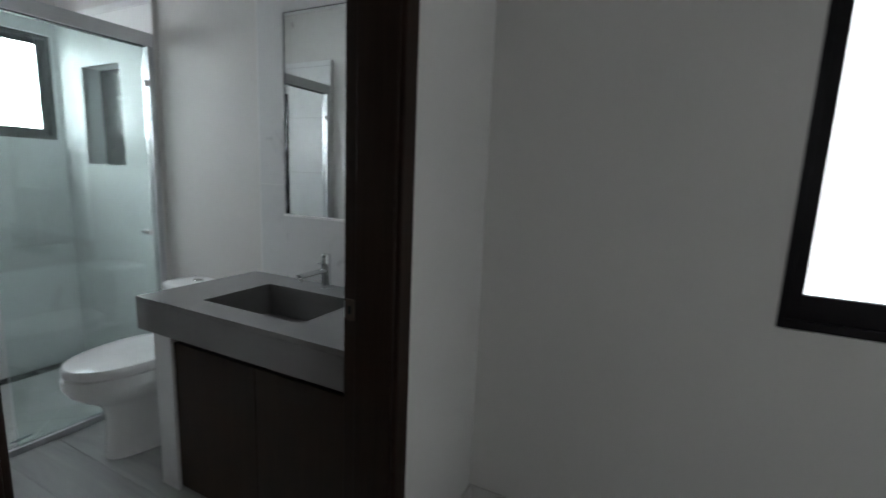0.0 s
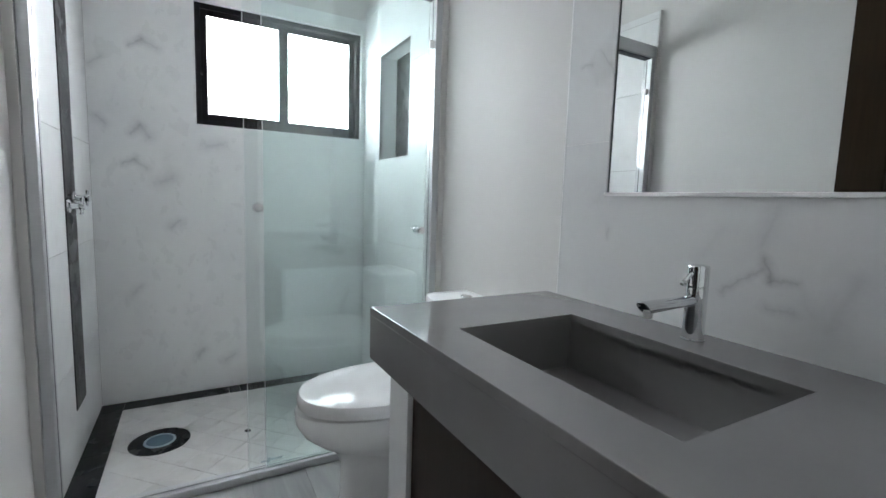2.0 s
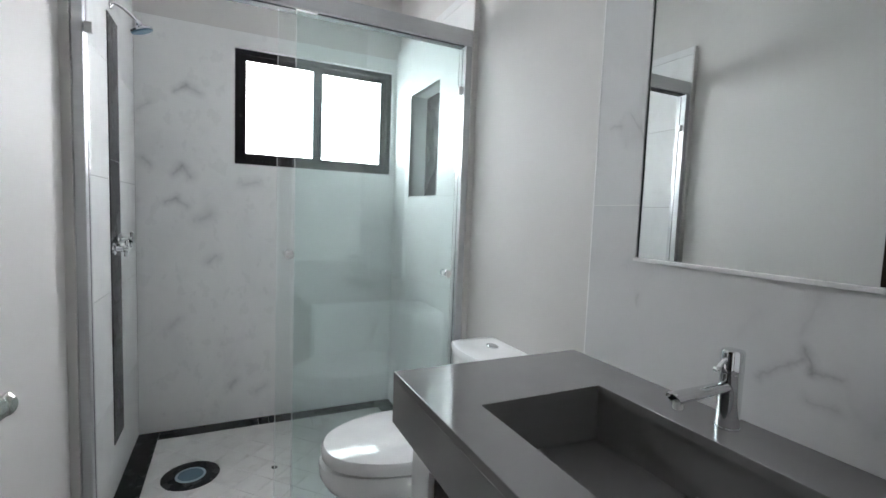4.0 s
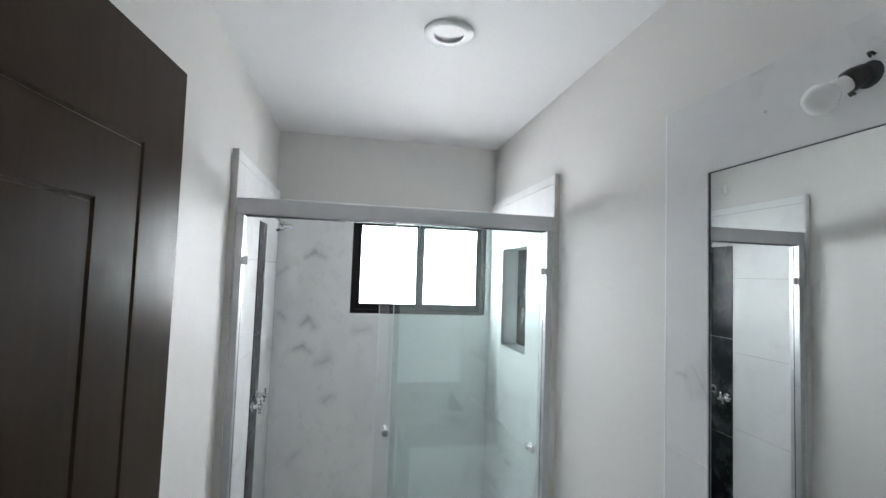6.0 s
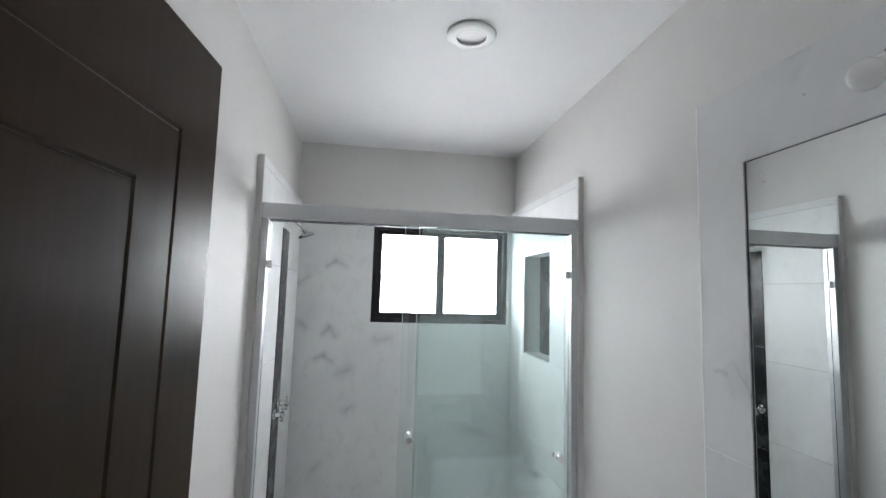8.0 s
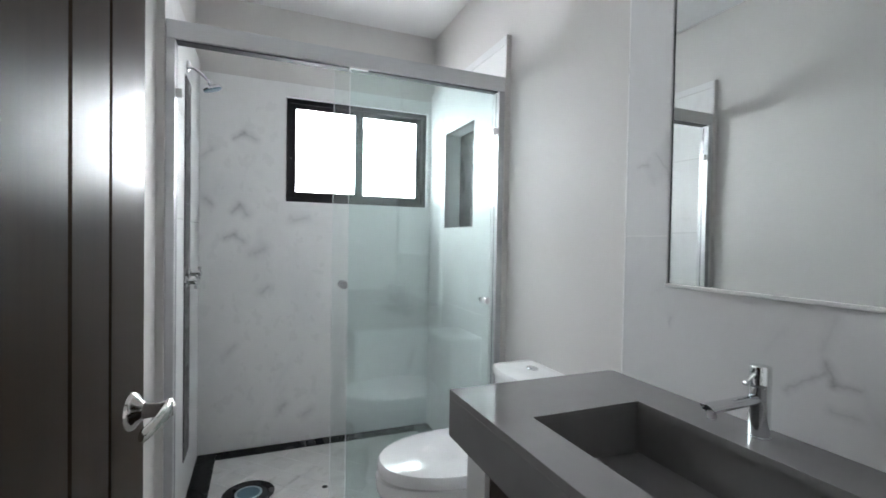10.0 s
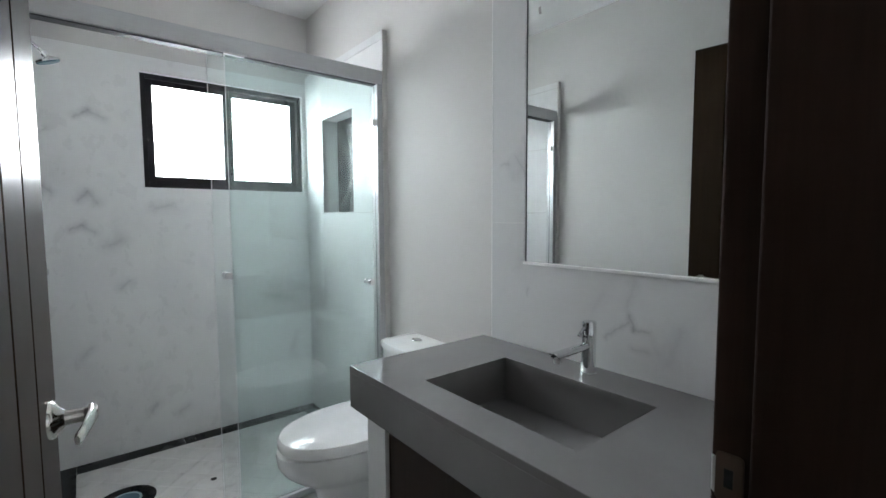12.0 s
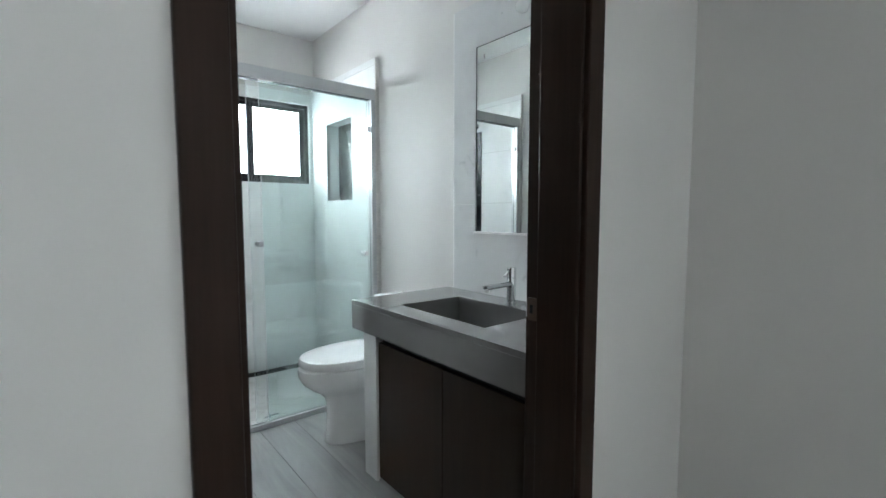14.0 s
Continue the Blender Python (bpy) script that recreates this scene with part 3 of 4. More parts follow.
panel(0.9485, -0.777, -0.045, -0.735, 1.05, M_CLEAR, "clear greenish sliding glass panel")
panel(0.9695, -0.717, -0.020, -0.085, 0.965, M_SCREEN, "clear greenish sliding glass panel")

# ---- shower fittings ----
sh = thing("wall_shower", (0.47, -1.370, 2.015), "chrome wall shower with a small blue-faced head", "shower")
part("flange", lathe(bmesh.new(), (0.47, -1.370, 2.015), (0.47, 0, 2.015), [(0, 0.028), (0.006, 0.027), (0.012, 0.016), (0.014, 0.011)], 24), M_CHROME, sh, "", True)
part("arm", tube(bmesh.new(), [(0.47, -1.37, 2.015), (0.465, -1.345, 2.013), (0.455, -1.325, 2.004), (0.445, -1.30, 1.985), (0.437, -1.28, 1.966)], 0.0065), M_CHROME, sh, "", True)
hp, hdn = Vector((0.437, -1.282, 1.972)), Vector((-0.10, 0.35, -0.93)).normalized()
hm = lathe(bmesh.new(), hp, hp + hdn, [(0, 0.010), (0.012, 0.013), (0.018, 0.012), (0.024, 0.028), (0.032, 0.042), (0.040, 0.043)], 28)
hob = part("head", hm, M_CHROME, sh, "", True)
part("nozzle_face", lathe(bmesh.new(), hp + hdn * 0.0402, hp + hdn, [(0, 0.041), (0.004, 0.039), (0.005, 0.034)], 28), M_BLUE, hob, "blue rubber nozzle face")


def cross_tap(x, z):
    t = thing("shower_valve", (x, -1.372, z), "chrome cross-handle shower valve on the black marble strip", "valve", "shower valves")
    part("flange", lathe(bmesh.new(), (x, -1.366, z), (x, 0, z), [(0, 0.027), (0.005, 0.026), (0.010, 0.015), (0.035, 0.013), (0.037, 0.011)], 24), M_CHROME, t, "", True)
    hb = bmesh.new()
    lathe(hb, (x, -1.335, z), (x, 0, z), [(0, 0.010), (0.006, 0.015), (0.02, 0.015), (0.024, 0.009)], 20)
    for a in (20, 110, 200, 290):
        d = Vector((math.cos(radians(a)), 0, math.sin(radians(a))))
        c = Vector((x, -1.323, z))
        lathe(hb, c + d * 0.008, c + d, [(0, 0.007), (0.014, 0.0055), (0.022, 0.0075), (0.026, 0.0055)], 12)
    part("cross_handle", hb, M_CHROME, t, "", True)
    return t


cross_tap(0.395, 1.06)
cross_tap(0.50, 1.03)

# ---- doorway ----
fr = thing("door_frame", (2.815, -0.97, 0), "dark walnut door frame lining the doorway", "door frame", kind="structure")
for y0, y1, st in ((-0.579, -0.519, -1), (-1.424, -1.362, 1)):
    jb = bmesh.new()
    box(jb, 2.727, 2.908, y0, y1, 0.0, 2.14, 0.003)
    jo = part("jamb", jb, M_FRAME, fr)
    yf = y0 if st < 0 else y1
    box_y = (yf - 0.012, yf) if st < 0 else (yf, yf + 0.012)
    part("door_stop", slab(2.772, 2.894, *box_y, 0.0, 2.126, 0.003), M_FRAME, jo)
part("head_jamb", slab(2.727, 2.908, -1.424, -0.519, 2.14, 2.188, 0.003), M_FRAME, fr)
def rounded(u0, u1, v0, v1, rad, n=5):
    """Outline of a rectangle with round corners."""
    return [(cu + rad * math.cos(a), cv + rad * math.sin(a)) for cu, cv, q in ((u1 - rad, v1 - rad, 0), (u0 + rad, v1 - rad, 1), (u0 + rad, v0 + rad, 2), (u1 - rad, v0 + rad, 3))
            for a in [radians(90 * (q + k / n)) for k in range(n + 1)]]


stp = bmesh.new()
rings(stp, [[(u, -0.5788, w) for u, w in rounded(2.7325, 2.764, 0.929, 0.991, 0.006)], [(u, -0.5812, w) for u, w in rounded(2.7325, 2.764, 0.929, 0.991, 0.006)],
            [(u, -0.5818, w) for u, w in rounded(2.7333, 2.7632, 0.9298, 0.9902, 0.0055)]])
so = part("strike_plate", stp, M_BROWNMET, fr, "tarnished bronze strike plate")
lip = bmesh.new()
rings(lip, [[(2.7330 - 0.0045 * math.sin(a) - dp, -0.5815 + 0.0095 * (1 - math.cos(a)), w) for w, dp in ((0.936, 0), (0.940, -0.002), (0.980, -0.002), (0.984, 0), (0.982, 0.0022), (0.938, 0.0022))]
            for a in [radians(15 * k) for k in range(7)]])
part("lip", lip, M_STEEL, so, "curved worn lip")
# dark slip for the shade inside the latch slot
part("latch_slot_shade", slab(2.743, 2.753, -0.5824, -0.5812, 0.948, 0.972), M_DARK, so)

# door leaf, standing open against the side wall; local x along the leaf from the hinge, y out of its seen face
LEAF_W, LEAF_T, LEAF_H = 0.812, 0.04, 2.105
hinge = Vector((2.736, -1.313, 0))
far = Vector((1.926, -1.240, 0))
ux = (far - hinge).normalized()
uy = Vector((0, 0, 1)).cross(ux)
if uy.y < 0:
    uy = -uy
LEAF = Matrix(((ux.x, uy.x, 0, hinge.x), (ux.y, uy.y, 0, hinge.y), (0, 0, 1, 0.008), (0, 0, 0, 1)))


def leafy(bm):
    bm.transform(LEAF)
    return bm


door = thing("door_1", (2.33, -1.29, 0.008), "dark walnut-stained panelled door standing open", "door", kind="structure")


def grooves(bm, y, sgn):
    """Face of the leaf with two nested grooves cut round the lock side."""
    w, d = 0.010, 0.004
    xs = [0, 0.135, 0.135 + w, 0.25, 0.25 + w, LEAF_W - 0.25 - w, LEAF_W - 0.25, LEAF_W - 0.135 - w, LEAF_W - 0.135, LEAF_W]
    zs = [0, 0.18, 0.18 + w, 0.295, 0.295 + w, LEAF_H - 0.295 - w, LEAF_H - 0.295, LEAF_H - 0.18 - w, LEAF_H - 0.18, LEAF_H]
    n = len(xs)
    ring = lambda i: min(i, n - 2 - i)
    deep = lambda i, j: i > 0 and min(n - 2 - i, ring(j)) in (1, 3)
    lean = lambda i: 0.35 * w * (1 if i % 2 else -1)
    lev = {}

    def v(i, j, low):
        k = (i, j, low)
        if k not in lev:
            lev[k] = bm.verts.new((xs[i] + lean(i), y - sgn * d * (1 if i > 4 else 0.12), zs[j] + lean(j)) if low else (xs[i], y, zs[j]))
        return lev[k]
    for i in range(n - 1):
        for j in range(n - 1):
            lo = deep(i, j)
            bm.faces.new([v(i, j, lo), v(i + 1, j, lo), v(i + 1, j + 1, lo), v(i, j + 1, lo)])
            for a, b, di, dj in (((i + 1, j), (i + 1, j + 1), 1, 0), ((i, j + 1), (i + 1, j + 1), 0, 1)):
                if i + di < n - 1 and j + dj < n - 1 and deep(i + di, j + dj) != lo:
                    bm.faces.new([v(*a, True), v(*b, True), v(*b, False), v(*a, False)])
    return xs, zs, lev


lb = bmesh.new()
xs, zs, f0 = grooves(lb, 0.0, 1)
_, _, f1 = grooves(lb, -LEAF_T, -1)
n_ = len(xs)
edge = [(i, 0) for i in range(n_)] + [(n_ - 1, j) for j in range(1, n_)] + [(i, n_ - 1) for i in range(n_ - 2, -1, -1)] + [(0, j) for j in range(n_ - 2, 0, -1)]
for a, b in zip(edge, edge[1:] + edge[:1]):
    lb.faces.new([f0[(*a, False)], f0[(*b, False)], f1[(*b, False)], f1[(*a, False)]])
rim = [e for e in lb.edges if all(abs(v.co.x) < 1e-6 or abs(v.co.x - LEAF_W) < 1e-6 for v in e.verts) and len({round(v.co.y, 5) for v in e.verts}) == 1 and abs(e.verts[0].co.y - e.verts[1].co.y) < 1e-6 and abs(e.verts[0].co.x - e.verts[1].co.x) < 1e-6]
bmesh.ops.bevel(lb, geom=rim, offset=0.0025, segments=2, profile=0.5, affect='EDGES')
leaf = part("door_leaf", leafy(lb), M_DOOR, door)

HXL, HZ = 0.749, 0.949
hb = bmesh.new()
lathe(hb, (HXL, 0, HZ), (HXL, 1, HZ), [(0, 0.031), (0.004, 0.0305), (0.009, 0.027), (0.014, 0.019), (0.02, 0.0145)], 32)
rose = part("rose", leafy(hb), M_NICKEL, door, "polished nickel rose", True)
lv = bmesh.new()
tube(lv, [(HXL, 0.012, HZ), (HXL, 0.03, HZ), (HXL, 0.047, HZ)], [0.0135, 0.012, 0.012], 18)
lathe(lv, (HXL, 0.045, HZ), (HXL, 1, HZ), [(0, 0.0125), (0.014, 0.0135), (0.018, 0.010)], 18)
sec = []
for s, y, z, ry, rz in ((0.008, 0.053, 0.001, 0.008, 0.0135), (-0.012, 0.055, 0.0, 0.008, 0.0135), (-0.036, 0.053, -0.002, 0.007, 0.0125), (-0.064, 0.049, -0.005, 0.006, 0.0115), (-0.088, 0.045, -0.006, 0.0055, 0.0105), (-0.095, 0.044, -0.006, 0.0035, 0.007)):
    sec.append([(HXL + s, y + ry * math.cos(t), HZ + z + rz * math.sin(t)) for t in [2 * math.pi * k / 16 for k in range(16)]])
rings(lv, sec)
part("lever", leafy(lv), M_NICKEL, door, "polished nickel lever handle", True)
fp = bmesh.new()
box(fp, LEAF_W - 0.0005, LEAF_W + 0.001, -0.031, -0.009, HZ - 0.085, HZ + 0.085, 0.0004, 1)
part("latch_plate", leafy(fp), M_STEEL, door)
hg = bmesh.new()
box(hg, -0.0012, 0.0005, -0.0242, -0.0037, 1.0333, 1.106, 0.0005, 1)
tube(hg, [(-0.004, -0.043, 1.032), (-0.004, -0.043, 1.108)], 0.0055, 12)
ho = part("hinge", leafy(hg), M_HINGE, door, "dull painted steel hinge with three screws")
for z, y in ((1.046, -0.018), (1.0695, -0.0125), (1.0935, -0.018)):
    s = bmesh.new()
    lathe(s, (-0.001, y, z), (-1, y, z), [(0, 0.0027), (0.0005, 0.0027), (0.0007, 0.0012)], 12)
    part("screw", leafy(s), M_BROWNMET, ho)

# ---- vanity ----
CTX0, CTX1, CTY0, CTY1, CTZ0, CTZ1 = 1.704, 2.734, -0.567, 0.0045, 0.70, 0.83
BX0, BX1, BY0, BY1 = 1.954, 2.449, -0.461, -0.140
ct = thing("vanity_countertop", (2.2, -0.28, CTZ0), "thick grey quartz countertop with a built-in rectangular basin", "countertop")
tb = bmesh.new()
xs = [CTX0, BX0, BX1, CTX1]
ys = [CTY0, BY0, BY1, CTY1]
gv = {}
for z in (CTZ1, CTZ1 - 0.02):
    for i, x in enumerate(xs):
        for j, y in enumerate(ys):
            gv[i, j, z] = tb.verts.new((x, y, z))
for z in (CTZ1, CTZ1 - 0.02):
    for i in range(3):
        for j in range(3):
            if (i, j) != (1, 1):
                tb.faces.new([gv[i, j, z], gv[i + 1, j, z], gv[i + 1, j + 1, z], gv[i, j + 1, z]])
for i in range(3):
    for j in (0, 3):
        tb.faces.new([gv[i, j, CTZ1], gv[i + 1, j, CTZ1], gv[i + 1, j, CTZ1 - .02], gv[i, j, CTZ1 - .02]])
        tb.faces.new([gv[j, i, CTZ1], gv[j, i + 1, CTZ1], gv[j, i + 1, CTZ1 - .02], gv[j, i, CTZ1 - .02]])
for a, b in (((1, 1), (2, 1)), ((2, 1), (2, 2)), ((2, 2), (1, 2)), ((1, 2), (1, 1))):
    tb.faces.new([gv[(*a, CTZ1)], gv[(*b, CTZ1)], gv[(*b, CTZ1 - .02)], gv[(*a, CTZ1 - .02)]])
bmesh.ops.recalc_face_normals(tb, faces=tb.faces)
sharp = [e for e in tb.edges if len(e.link_faces) == 2 and e.calc_face_angle() > 1.0 and all(v.co.z > CTZ1 - 0.001 for v in e.verts)]
bmesh.ops.bevel(tb, geom=sharp, offset=0.0018, segments=2, profile=0.5, affect='EDGES')
part("top", tb, M_QUARTZ, ct)
part("apron", slab(CTX0, CTX1, CTY0, CTY0 + 0.02, CTZ0, CTZ1 - 0.0202, 0.0012), M_QUARTZ, ct)
part("end_apron", slab(CTX0, CTX0 + 0.02, CTY0 + 0.02, CTY1, CTZ0, CTZ1 - 0.0202, 0.0012), M_QUARTZ, ct)
# basin: straight walls, a floor that falls gently towards the back
bb = bmesh.new()
o, th = 0.012, 0.012
zf, zb, zt = 0.705, 0.690, CTZ1 - 0.0203
inn = [(BX0 - o, BY0 - o), (BX1 + o, BY0 - o), (BX1 + o, BY1 + o), (BX0 - o, BY1 + o)]
out = [(BX0 - o - th, BY0 - o - th), (BX1 + o + th, BY0 - o - th), (BX1 + o + th, BY1 + o + th), (BX0 - o - th, BY1 + o + th)]
lz = [zf, zf, zb, zb]
rings(bb, [[(*p, z - 0.02) for p, z in zip(out, lz)], [(*p, zt) for p in out], [(*p, zt) for p in inn], [(*p, z) for p, z in zip(inn, lz)]])
bmesh.ops.bevel(bb, geom=[e for e in bb.edges if all(v.co.z < zf + .001 for v in e.verts)], offset=0.002, segments=2, profile=0.5, affect='EDGES')
bas = part("basin", bb, M_QUARTZ, ct)
dr = bmesh.new()
lathe(dr, (2.33, -0.30, 0.6975), (2.33, -0.30, 1), [(0, 0.03), (0.002, 0.03), (0.003, 0.024), (0.0015, 0.02)], 28)
part("waste", dr, M_CHROME, bas, "", True)

pl = thing("vanity_side_pier", (1.77, -0.25, 0), "narrow white marble-clad pier carrying the countertop", "pier", kind="structure")
part("core", slab(1.722, 1.806, -0.500, YN - .001, 0, CTZ0 - 0.001), M_GROUT, pl)
part("tile", slab(1.722, 1.818, -0.513, -0.5005, 0.0005, CTZ0 - 0.001, 0.001), M_TILE, pl)
part("tile", slab(1.712, 1.7215, -0.513, YN - .001, 0.0005, CTZ0 - 0.001, 0.001), M_TILE, pl)

cab = thing("vanity_cabinet", (2.28, -0.3, 0), "dark walnut two-door vanity cabinet under the countertop", "cabinet")
cb = bmesh.new()
box(cb, 1.8185, 1.834, -0.478, 0.0, 0.0, CTZ0 - 0.022, 0)
box(cb, 2.716, 2.732, -0.478, 0.0, 0.0, CTZ0 - 0.022, 0)
box(cb, 1.834, 2.716, -0.478, 0.0, 0.02, 0.036, 0)
box(cb, 1.834, 2.716, -0.012, 0.0, 0.036, CTZ0 - 0.022, 0)
part("body", cb, M_CAB, cab)
# dark sheet painting the shade behind the gap
part("finger_gap_shade", slab(1.834, 2.716, -0.478, -0.462, 0.63, CTZ0 - 0.002), M_DARK, cab, "dark sheet for the shade in the finger gap above the doors")
for x0, x1 in ((1.8195, 2.2685), (2.2715, 2.731)):
    part("door", slab(x0, x1, -0.500, -0.4795, 0.018, 0.644, 0.0015), M_CAB, cab)

# faucet
fx, fy, fz = 2.209, -0.060, CTZ1
fc = thing("faucet", (fx, fy, fz), "chrome single-lever basin faucet", "faucet")
part("body", lathe(bmesh.new(), (fx, fy, fz), (fx, fy, 2), [(0, 0.0215), (0.003, 0.0215), (0.004, 0.0205), (0.108, 0.0205), (0.109, 0.0192), (0.111, 0.0192), (0.112, 0.0205), (0.150, 0.0205), (0.153, 0.0185), (0.154, 0.014)], 36), M_CHROME, fc, "", True)
sp = bmesh.new()
sec = []
for d, z, rad, cut in ((0.010, 0.082, 0.0125, 0.0), (0.05, 0.0815, 0.0128, 0.0), (0.10, 0.0805, 0.0134, 0.0), (0.140, 0.080, 0.0140, 0.004), (0.160, 0.079, 0.0142, 0.012), (0.1605, 0.079, 0.0126, 0.012), (0.138, 0.079, 0.0122, 0.008)):
    sec.append([(fx + rad * math.cos(t), fy - d - cut * math.sin(t) * 0.8, fz + z + rad * math.sin(t) * 0.86) for t in [2 * math.pi * k / 24 for k in range(24)]])
rings(sp, sec)
spo = part("spout", sp, M_CHROME, fc, "", True)
part("aerator", lathe(bmesh.new(), (fx, fy - 0.147, fz + 0.073), (fx, fy - 0.149, fz), [(0, 0.0085), (0.012, 0.009), (0.014, 0.007)], 20), M_STEEL, spo, "", True)
# dark disc painting the shade inside the spout
part("outlet_shade", lathe(bmesh.new(), (fx, fy - 0.136, fz + 0.079), (fx, fy - 1, fz + 0.06), [(0, 0.0115), (0.003, 0.0118)], 20), M_GASKET, spo, "dark disc for the shade in the spout mouth")
# dark patch on the body, shade of the lever recess
part("slot", rings(bmesh.new(), [[(fx + u, fy - math.sqrt(0.0207 ** 2 - u * u), fz + w) for u, w in rounded(-0.0075, 0.0075, 0.094, 0.149, 0.007)],
                                 [(fx + u, fy - math.sqrt(0.0207 ** 2 - u * u) + 0.0012, fz + w) for u, w in rounded(-0.0075, 0.0075, 0.094, 0.149, 0.007)]]), M_GASKET, fc, "dark patch for the shaded slot round the lever")
lvr = bmesh.new()
tube(lvr, [(fx, fy - 0.017, fz + 0.137), (fx - 0.001, fy - 0.027, fz + 0.133), (fx - 0.002, fy - 0.036, fz + 0.124), (fx - 0.003, fy - 0.042, fz + 0.118)], [0.0052, 0.0048, 0.0046, 0.0058], 14)
tube(lvr, [(fx - 0.0065, fy - 0.0405, fz + 0.119), (fx + 0.0015, fy - 0.0415, fz + 0.1185)], 0.0062, 12)
part("lever", lvr, M_CHROME, fc, "short chrome lever pin", True)

# ---- splash tiles and mirror ----
MX0, MX1, MZ0, MZ1 = 1.909, 2.66, 1.127, 2.009
VX0, VX1, VTOP = 1.751, 2.735, 2.215
vb = structure("vanity_splash", holed(bmesh.new(), "y", 0.005, YN, VX0 + .001, VX1, CTZ1 + .001, VTOP - .001, [(MX0, MX1, MZ0, MZ1)]), M_GROUT, "white grey-veined marble tiles framing the mirror", "tile wall")
for z0, z1 in ((CTZ1 + 0.0003, 1.2615), (1.2635, VTOP)):
    hs = [(MX0, MX1, max(MZ0, z0), min(MZ1, z1))] if z1 > MZ0 else []
    hs = [(h[0], h[1], h[2] if h[2] > z0 else z0, h[3]) for h in hs]
    part("tile", holed(bmesh.new(), "y", 0.003, 0.0125, VX0 + 0.0002, VX1, z0, z1, hs), M_SPLASH, vb)
ms = thing("mirror_blemish", (1.962, 0.008, 1.95), "small grey worn spot on the mirror silvering", "blemish")
msb = bmesh.new()
box(msb, 1.9565, 1.9655, 0.0074, 0.008, 1.952, 1.966, 0.0002, 1)
box(msb, 1.9585, 1.9675, 0.0074, 0.008, 1.943, 1.9515, 0.0002, 1)
part("spot", msb, M_STEEL, ms)
# bright strip added for the highlight on the tile edge
structure("splash_edge_highlight", slab(VX0 - 0.0050, VX0, 0.0026, YN, CTZ1 + .0003, VTOP, 0.0018, 3), M_HIGHLIGHT, "thin white strip for the highlight along the vanity tile edge", "trim")
mr = thing("mirror", (2.27, 0.03, MZ0), "frameless rectangular mirror set into the tiled wall", "mirror")
part("mirror_glass", slab(MX0 + .0012, MX1 - .0012, 0.0082, 0.0118, MZ0 + .0012, MZ1 - .0012, 0.0006, 1), M_MIRROR, mr)
# dark strips paint the groove's reflection along the mirror edge
eg = bmesh.new()
for bx in ((MX0, MX0 + .002, MZ0, MZ1), (MX1 - .002, MX1, MZ0, MZ1), (MX0 + .002, MX1 - .002, MZ1 - .002, MZ1)):
    box(eg, bx[0], bx[1], 0.0065, 0.0082, bx[2], bx[3])
part("edge_reflection", eg, M_GASKET, mr, "thin dark line for the reflected edge groove")
# white bead paints the light caught by the mirror's lower bevel
part("bottom_highlight", slab(MX0 - .002, MX1 + .002, -0.005, 0.0082, MZ0 - .006, MZ0 + .003, 0.0015), M_HIGHLIGHT, mr, "white bead for the highlight on the mirror's bottom edge")

nl = thing("wall_plug", (2.078, 0.003, 2.111), "small grey wall plug in the tile above the mirror", "wall plug")
part("plug", lathe(bmesh.new(), (2.078, 0.0032, 2.111), (2.078, -1, 2.111), [(0, 0.004), (0.0015, 0.004), (0.002, 0.002)], 12), M_STEEL, nl)

bl = thing("bare_bulb", (2.28, 0.003, 2.11), "white opal bulb in a bare black lampholder", "light bulb")
p0 = Vector((2.280, 0.001, 2.112))
dr_ = (Vector((2.25, -0.064, 2.063)) - p0).normalized()
# dark disc laid on the tile paints the cut-out's shadowed depth
part("mount_hole_shade", lathe(bmesh.new(), (2.285, 0.0035, 2.105), (2.285, -1, 2.105), [(0, 0.025), (0.0012, 0.024), (0.0016, 0.019)], 24), M_GASKET, bl, "dark disc for the shaded cut-out in the tile")
part("lampholder", lathe(bmesh.new(), p0, p0 + dr_, [(0, 0.0165), (0.012, 0.019), (0.016, 0.0205), (0.031, 0.0205), (0.033, 0.0185)], 24), M_BPLAST, bl, "black lampholder", True)
part("bulb_base", lathe(bmesh.new(), p0 + dr_ * 0.032, p0 + dr_, [(0, 0.0155), (0.016, 0.0165), (0.024, 0.018), (0.026, 0.017)], 24), M_PLASTIC, bl, "white plastic base", True)
prof = [(0, 0.016), (0.008, 0.021), (0.016, 0.0265), (0.025, 0.0295)] + [(0.025 + 0.031 * math.sin(a), 0.0295 * math.cos(a)) for a in [radians(10 * k) for k in range(1, 9)]] + [(0.0562, 0.0008)]
part("globe", lathe(bmesh.new(), p0 + dr_ * 0.0562, p0 + dr_, prof, 28), M_BULB, bl, "opal globe", True)
for c in (Vector((2.288, 0.003, 2.137)), Vector((2.255, 0.003, 2.078))):
    part("wire", tube(bmesh.new(), [c, c + Vector((0.004, -0.010, 0.003)), c + Vector((0.011, -0.013, 0.001)), c + Vector((0.014, -0.008, -0.004))], 0.0028, 8), M_BPLAST, bl, "stub of dark wire", True)

# ---- ceiling light ----
dlx, dly = 1.374, -0.595
dl = thing("recessed_downlight", (dlx, dly, CEIL), "round white recessed ceiling downlight, switched off", "ceiling light")
part("trim_ring", lathe(bmesh.new(), (dlx, dly, CEIL), (dlx, dly, 0), [(0.0, 0.0895), (0.006, 0.0895), (0.0095, 0.086), (0.0125, 0.066), (0.0125, 0.0545), (0.001, 0.0535)], 48), M_PLASTIC, dl, "", True)
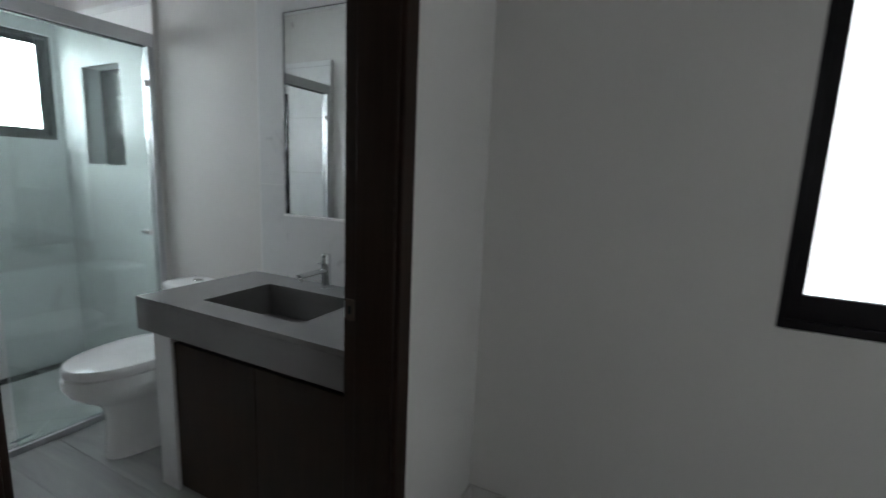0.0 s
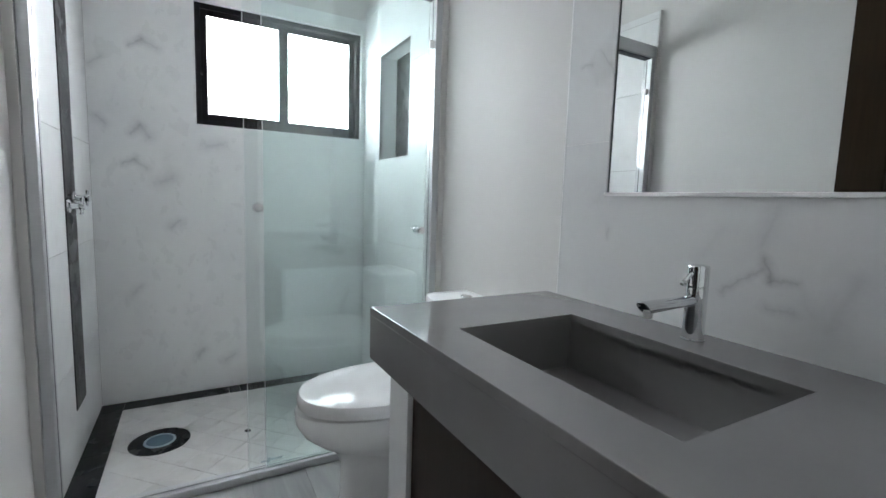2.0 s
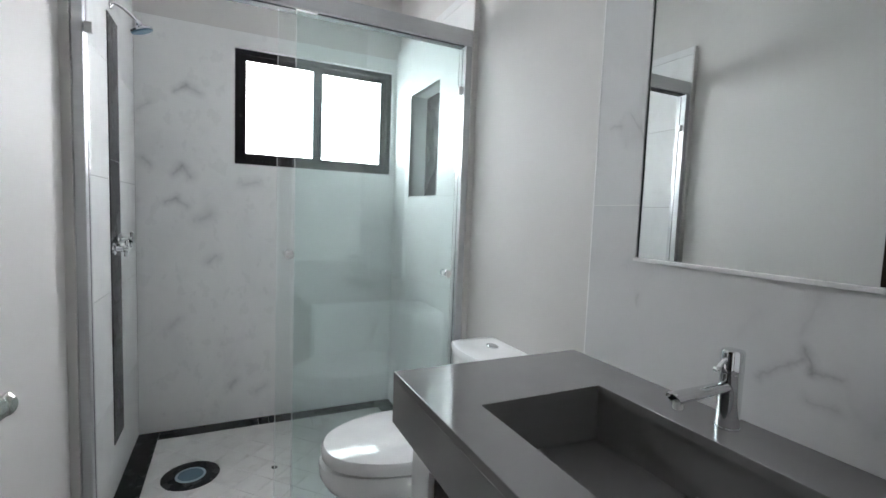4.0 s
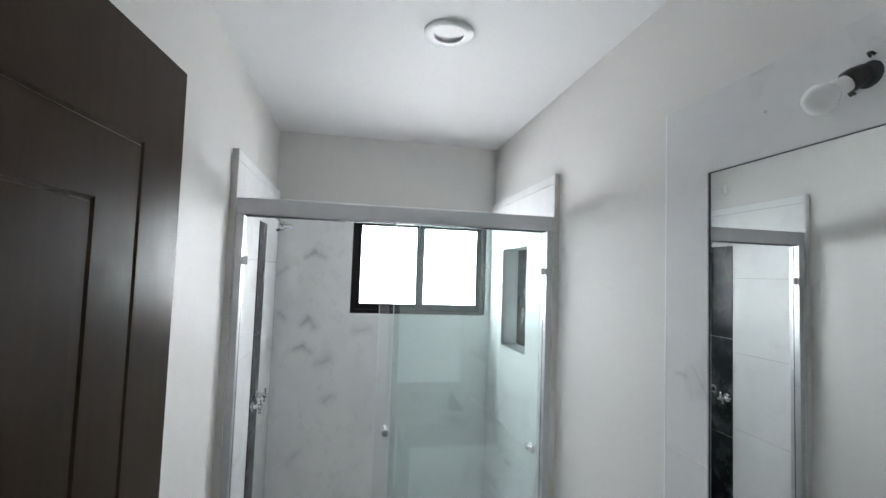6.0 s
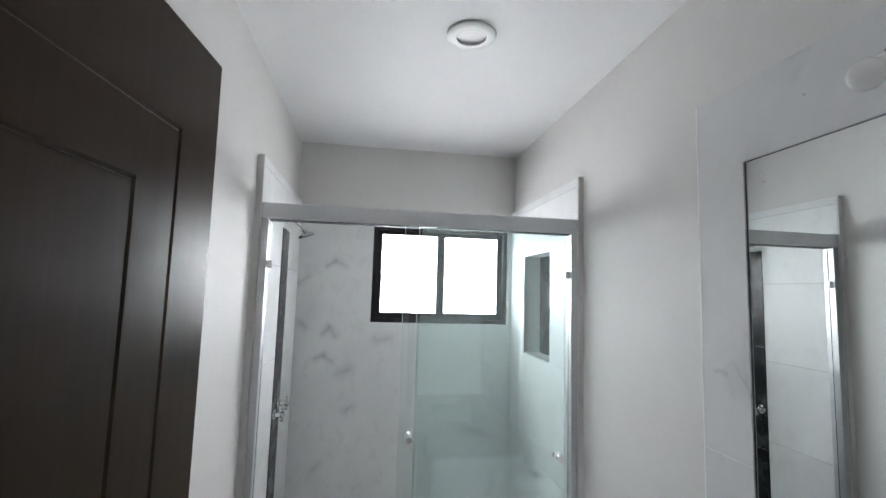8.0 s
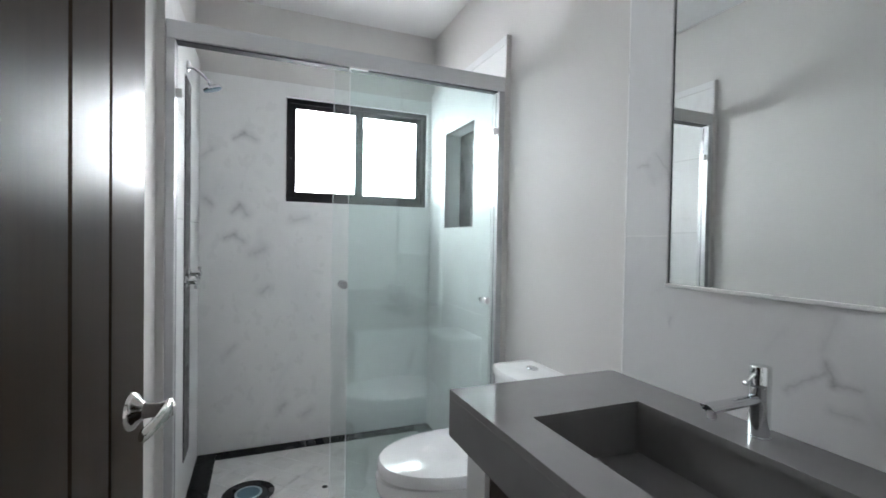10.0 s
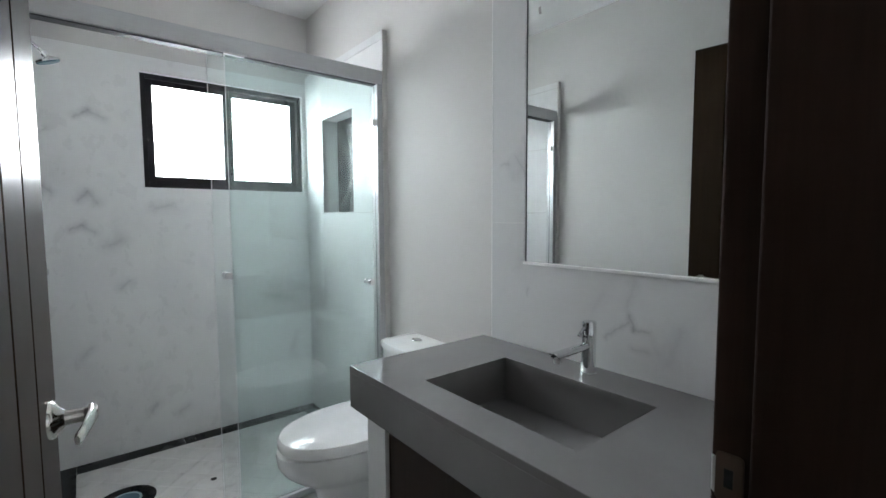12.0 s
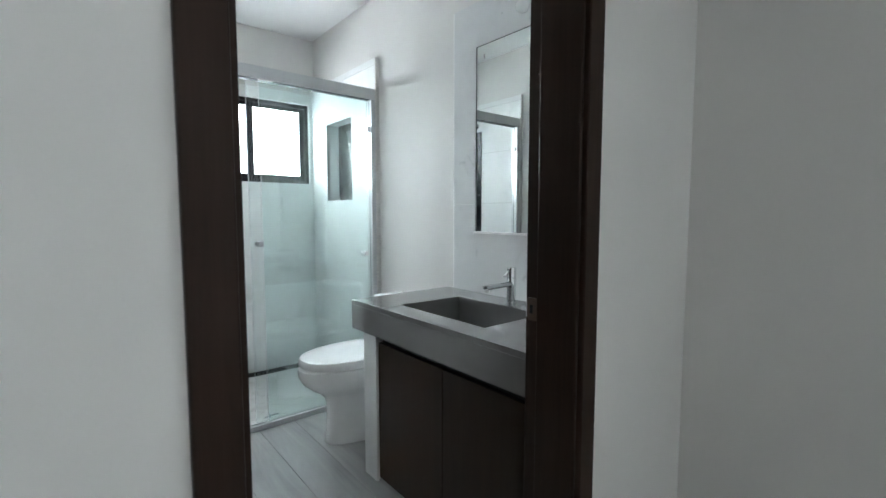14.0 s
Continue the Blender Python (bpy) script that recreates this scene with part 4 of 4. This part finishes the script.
part("reflector", lathe(bmesh.new(), (dlx, dly, CEIL), (dlx, dly, 0), [(0.001, 0.0538), (0.0122, 0.0546), (0.0122, 0.0532), (0.001, 0.0524)], 48), M_STEEL, dl, "grey inner reflector", True)
part("diffuser", lathe(bmesh.new(), (dlx, dly, CEIL), (dlx, dly, 0), [(0.0, 0.0525), (0.0025, 0.0525), (0.003, 0.04)], 48), M_DIFF, dl, "white diffuser disc", True)

# ---- toilet ----
TX = 1.345


def egg(yf, yb, hw, z, n=40, sharp=0.9, back=2.6):
    """A seat-shaped outline: round at the front, squarer at the back."""
    yc = yb - hw * 1.02 if yb - yf > hw * 2.1 else (yf + yb) / 2
    pts = []
    for k in range(n):
        t = 2 * math.pi * k / n
        c, s = math.cos(t), math.sin(t)
        if s < 0:
            pts.append((TX + hw * math.copysign(abs(c) ** sharp, c), yc + s * (yc - yf), z))
        else:
            pts.append((TX + hw * math.copysign(abs(c) ** (2 / back), c), yc + abs(s) ** (2 / back) * (yb - yc), z))
    return pts


to = thing("toilet", (TX, -0.3, 0), "white one-piece toilet with its lid closed", "toilet")
bw = bmesh.new()
rings(bw, [egg(*a) for a in ((-0.545, -0.03, 0.118, 0.0), (-0.548, -0.03, 0.120, 0.012), (-0.540, -0.03, 0.113, 0.03), (-0.533, -0.03, 0.110, 0.12), (-0.532, -0.03, 0.110, 0.205),
                             (-0.540, -0.03, 0.115, 0.245), (-0.568, -0.03, 0.134, 0.275), (-0.615, -0.03, 0.163, 0.305), (-0.655, -0.03, 0.183, 0.34), (-0.676, -0.03, 0.192, 0.375), (-0.680, -0.03, 0.194, 0.405), (-0.678, -0.03, 0.193, 0.420), (-0.668, -0.03, 0.186, 0.425))])
part("bowl", bw, M_PORC, to, "", True)
st = bmesh.new()
rings(st, [egg(*a) for a in ((-0.648, -0.185, 0.170, 0.4252), (-0.652, -0.185, 0.174, 0.426), (-0.652, -0.185, 0.174, 0.431), (-0.648, -0.185, 0.170, 0.4325))])
part("seat", st, M_SEAT, to, "", True)
ld = bmesh.new()
rings(ld, [egg(*a) for a in ((-0.660, -0.180, 0.181, 0.4327), (-0.670, -0.180, 0.188, 0.4345), (-0.672, -0.180, 0.189, 0.447), (-0.671, -0.180, 0.189, 0.462), (-0.664, -0.180, 0.184, 0.472), (-0.63, -0.185, 0.158, 0.479), (-0.55, -0.205, 0.10, 0.4845), (-0.46, -0.25, 0.03, 0.486))])
part("lid", ld, M_SEAT, to, "", True)
for sx in (-0.075, 0.075):
    part("lid_hinge", lathe(bmesh.new(), (TX + sx - 0.02, -0.178, 0.447), (TX + sx + 1, -0.178, 0.447), [(0, 0.010), (0.002, 0.011), (0.038, 0.011), (0.04, 0.010)], 16), M_SEAT, to, "", True)


def tanky(hw, yf, yb, z, bow, n=14):
    pts = [(TX - hw, yb, z), (TX - hw, yf + bow, z)]
    for k in range(1, n):
        u = -1 + 2 * k / n
        pts.append((TX + hw * u, yf + bow * abs(u) ** 2.4, z))
    return pts + [(TX + hw, yf + bow, z), (TX + hw, yb, z)]


tk = bmesh.new()
rings(tk, [tanky(*a) for a in ((0.155, -0.215, 0.025, 0.36, 0.05), (0.148, -0.195, 0.025, 0.43, 0.04), (0.146, -0.178, 0.025, 0.52, 0.032), (0.15, -0.172, 0.025, 0.64, 0.03), (0.152, -0.172, 0.025, 0.695, 0.03))])
tko = part("tank", tk, M_PORC, to, "", True)
tl = bmesh.new()
rings(tl, [tanky(*a) for a in ((0.150, -0.172, 0.025, 0.6965, 0.03), (0.155, -0.181, 0.026, 0.700, 0.031), (0.156, -0.183, 0.027, 0.718, 0.032), (0.152, -0.177, 0.026, 0.729, 0.03), (0.138, -0.158, 0.022, 0.736, 0.026), (0.10, -0.12, 0.01, 0.7385, 0.02), (0.05, -0.09, -0.02, 0.739, 0.01))])
part("tank_lid", tl, M_PORC, to, "", True)
fb = bmesh.new()
c = Vector((TX - 0.006, -0.055, 0.7385))
rings(fb, [[(c.x + 0.030 * k * math.cos(t), c.y + 0.020 * k * math.sin(t), c.z + z) for t in [2 * math.pi * i / 28 for i in range(28)]] for z, k in ((0, 1), (0.004, 1), (0.0065, 0.86), (0.0075, 0.5), (0.0078, 0.1))])
part("flush_button", fb, M_CHROME, to, "oval chrome flush button", True)

# ---- floor tiles ----
shared = {}


def floor_tile(x0, x1, y0, y1):
    key = (round(x1 - x0, 3), round(y1 - y0, 3))
    if key not in shared:
        bm = slab(0, x1 - x0, 0, y1 - y0, 0, 0.004, 0.0007, 1)
        me = bpy.data.meshes.new("tile")
        bm.to_mesh(me)
        bm.free()
        me.materials.append(M_FLOOR)
        shared[key] = me
    ob = new("tile", shared[key])
    ob.parent = FLOOR
    ob.location = (x0, y0, -0.004)


def lay(xa, xb, ya, yb, y_start, step, length):
    r = 0
    y = y_start
    while y < yb - 0.01:
        a, b = max(y, ya), min(y + step, yb)
        x = xa - length * ((r * 0.37) % 1.0) * 0.2
        while x < xb - 0.01:
            p, q = max(x, xa), min(x + length, xb)
            if b - a > 0.01 and q - p > 0.01:
                floor_tile(p + 0.0008, q - 0.0008, a + 0.0008, b - 0.0008)
            x += length
        y += step
        r += 1


lay(0.984, 2.815, YS, YN, -1.573, 0.2, 1.2)
lay(2.815, HX1, HY0, YN, -0.773 - 0.2 * 14, 0.2, 1.2)
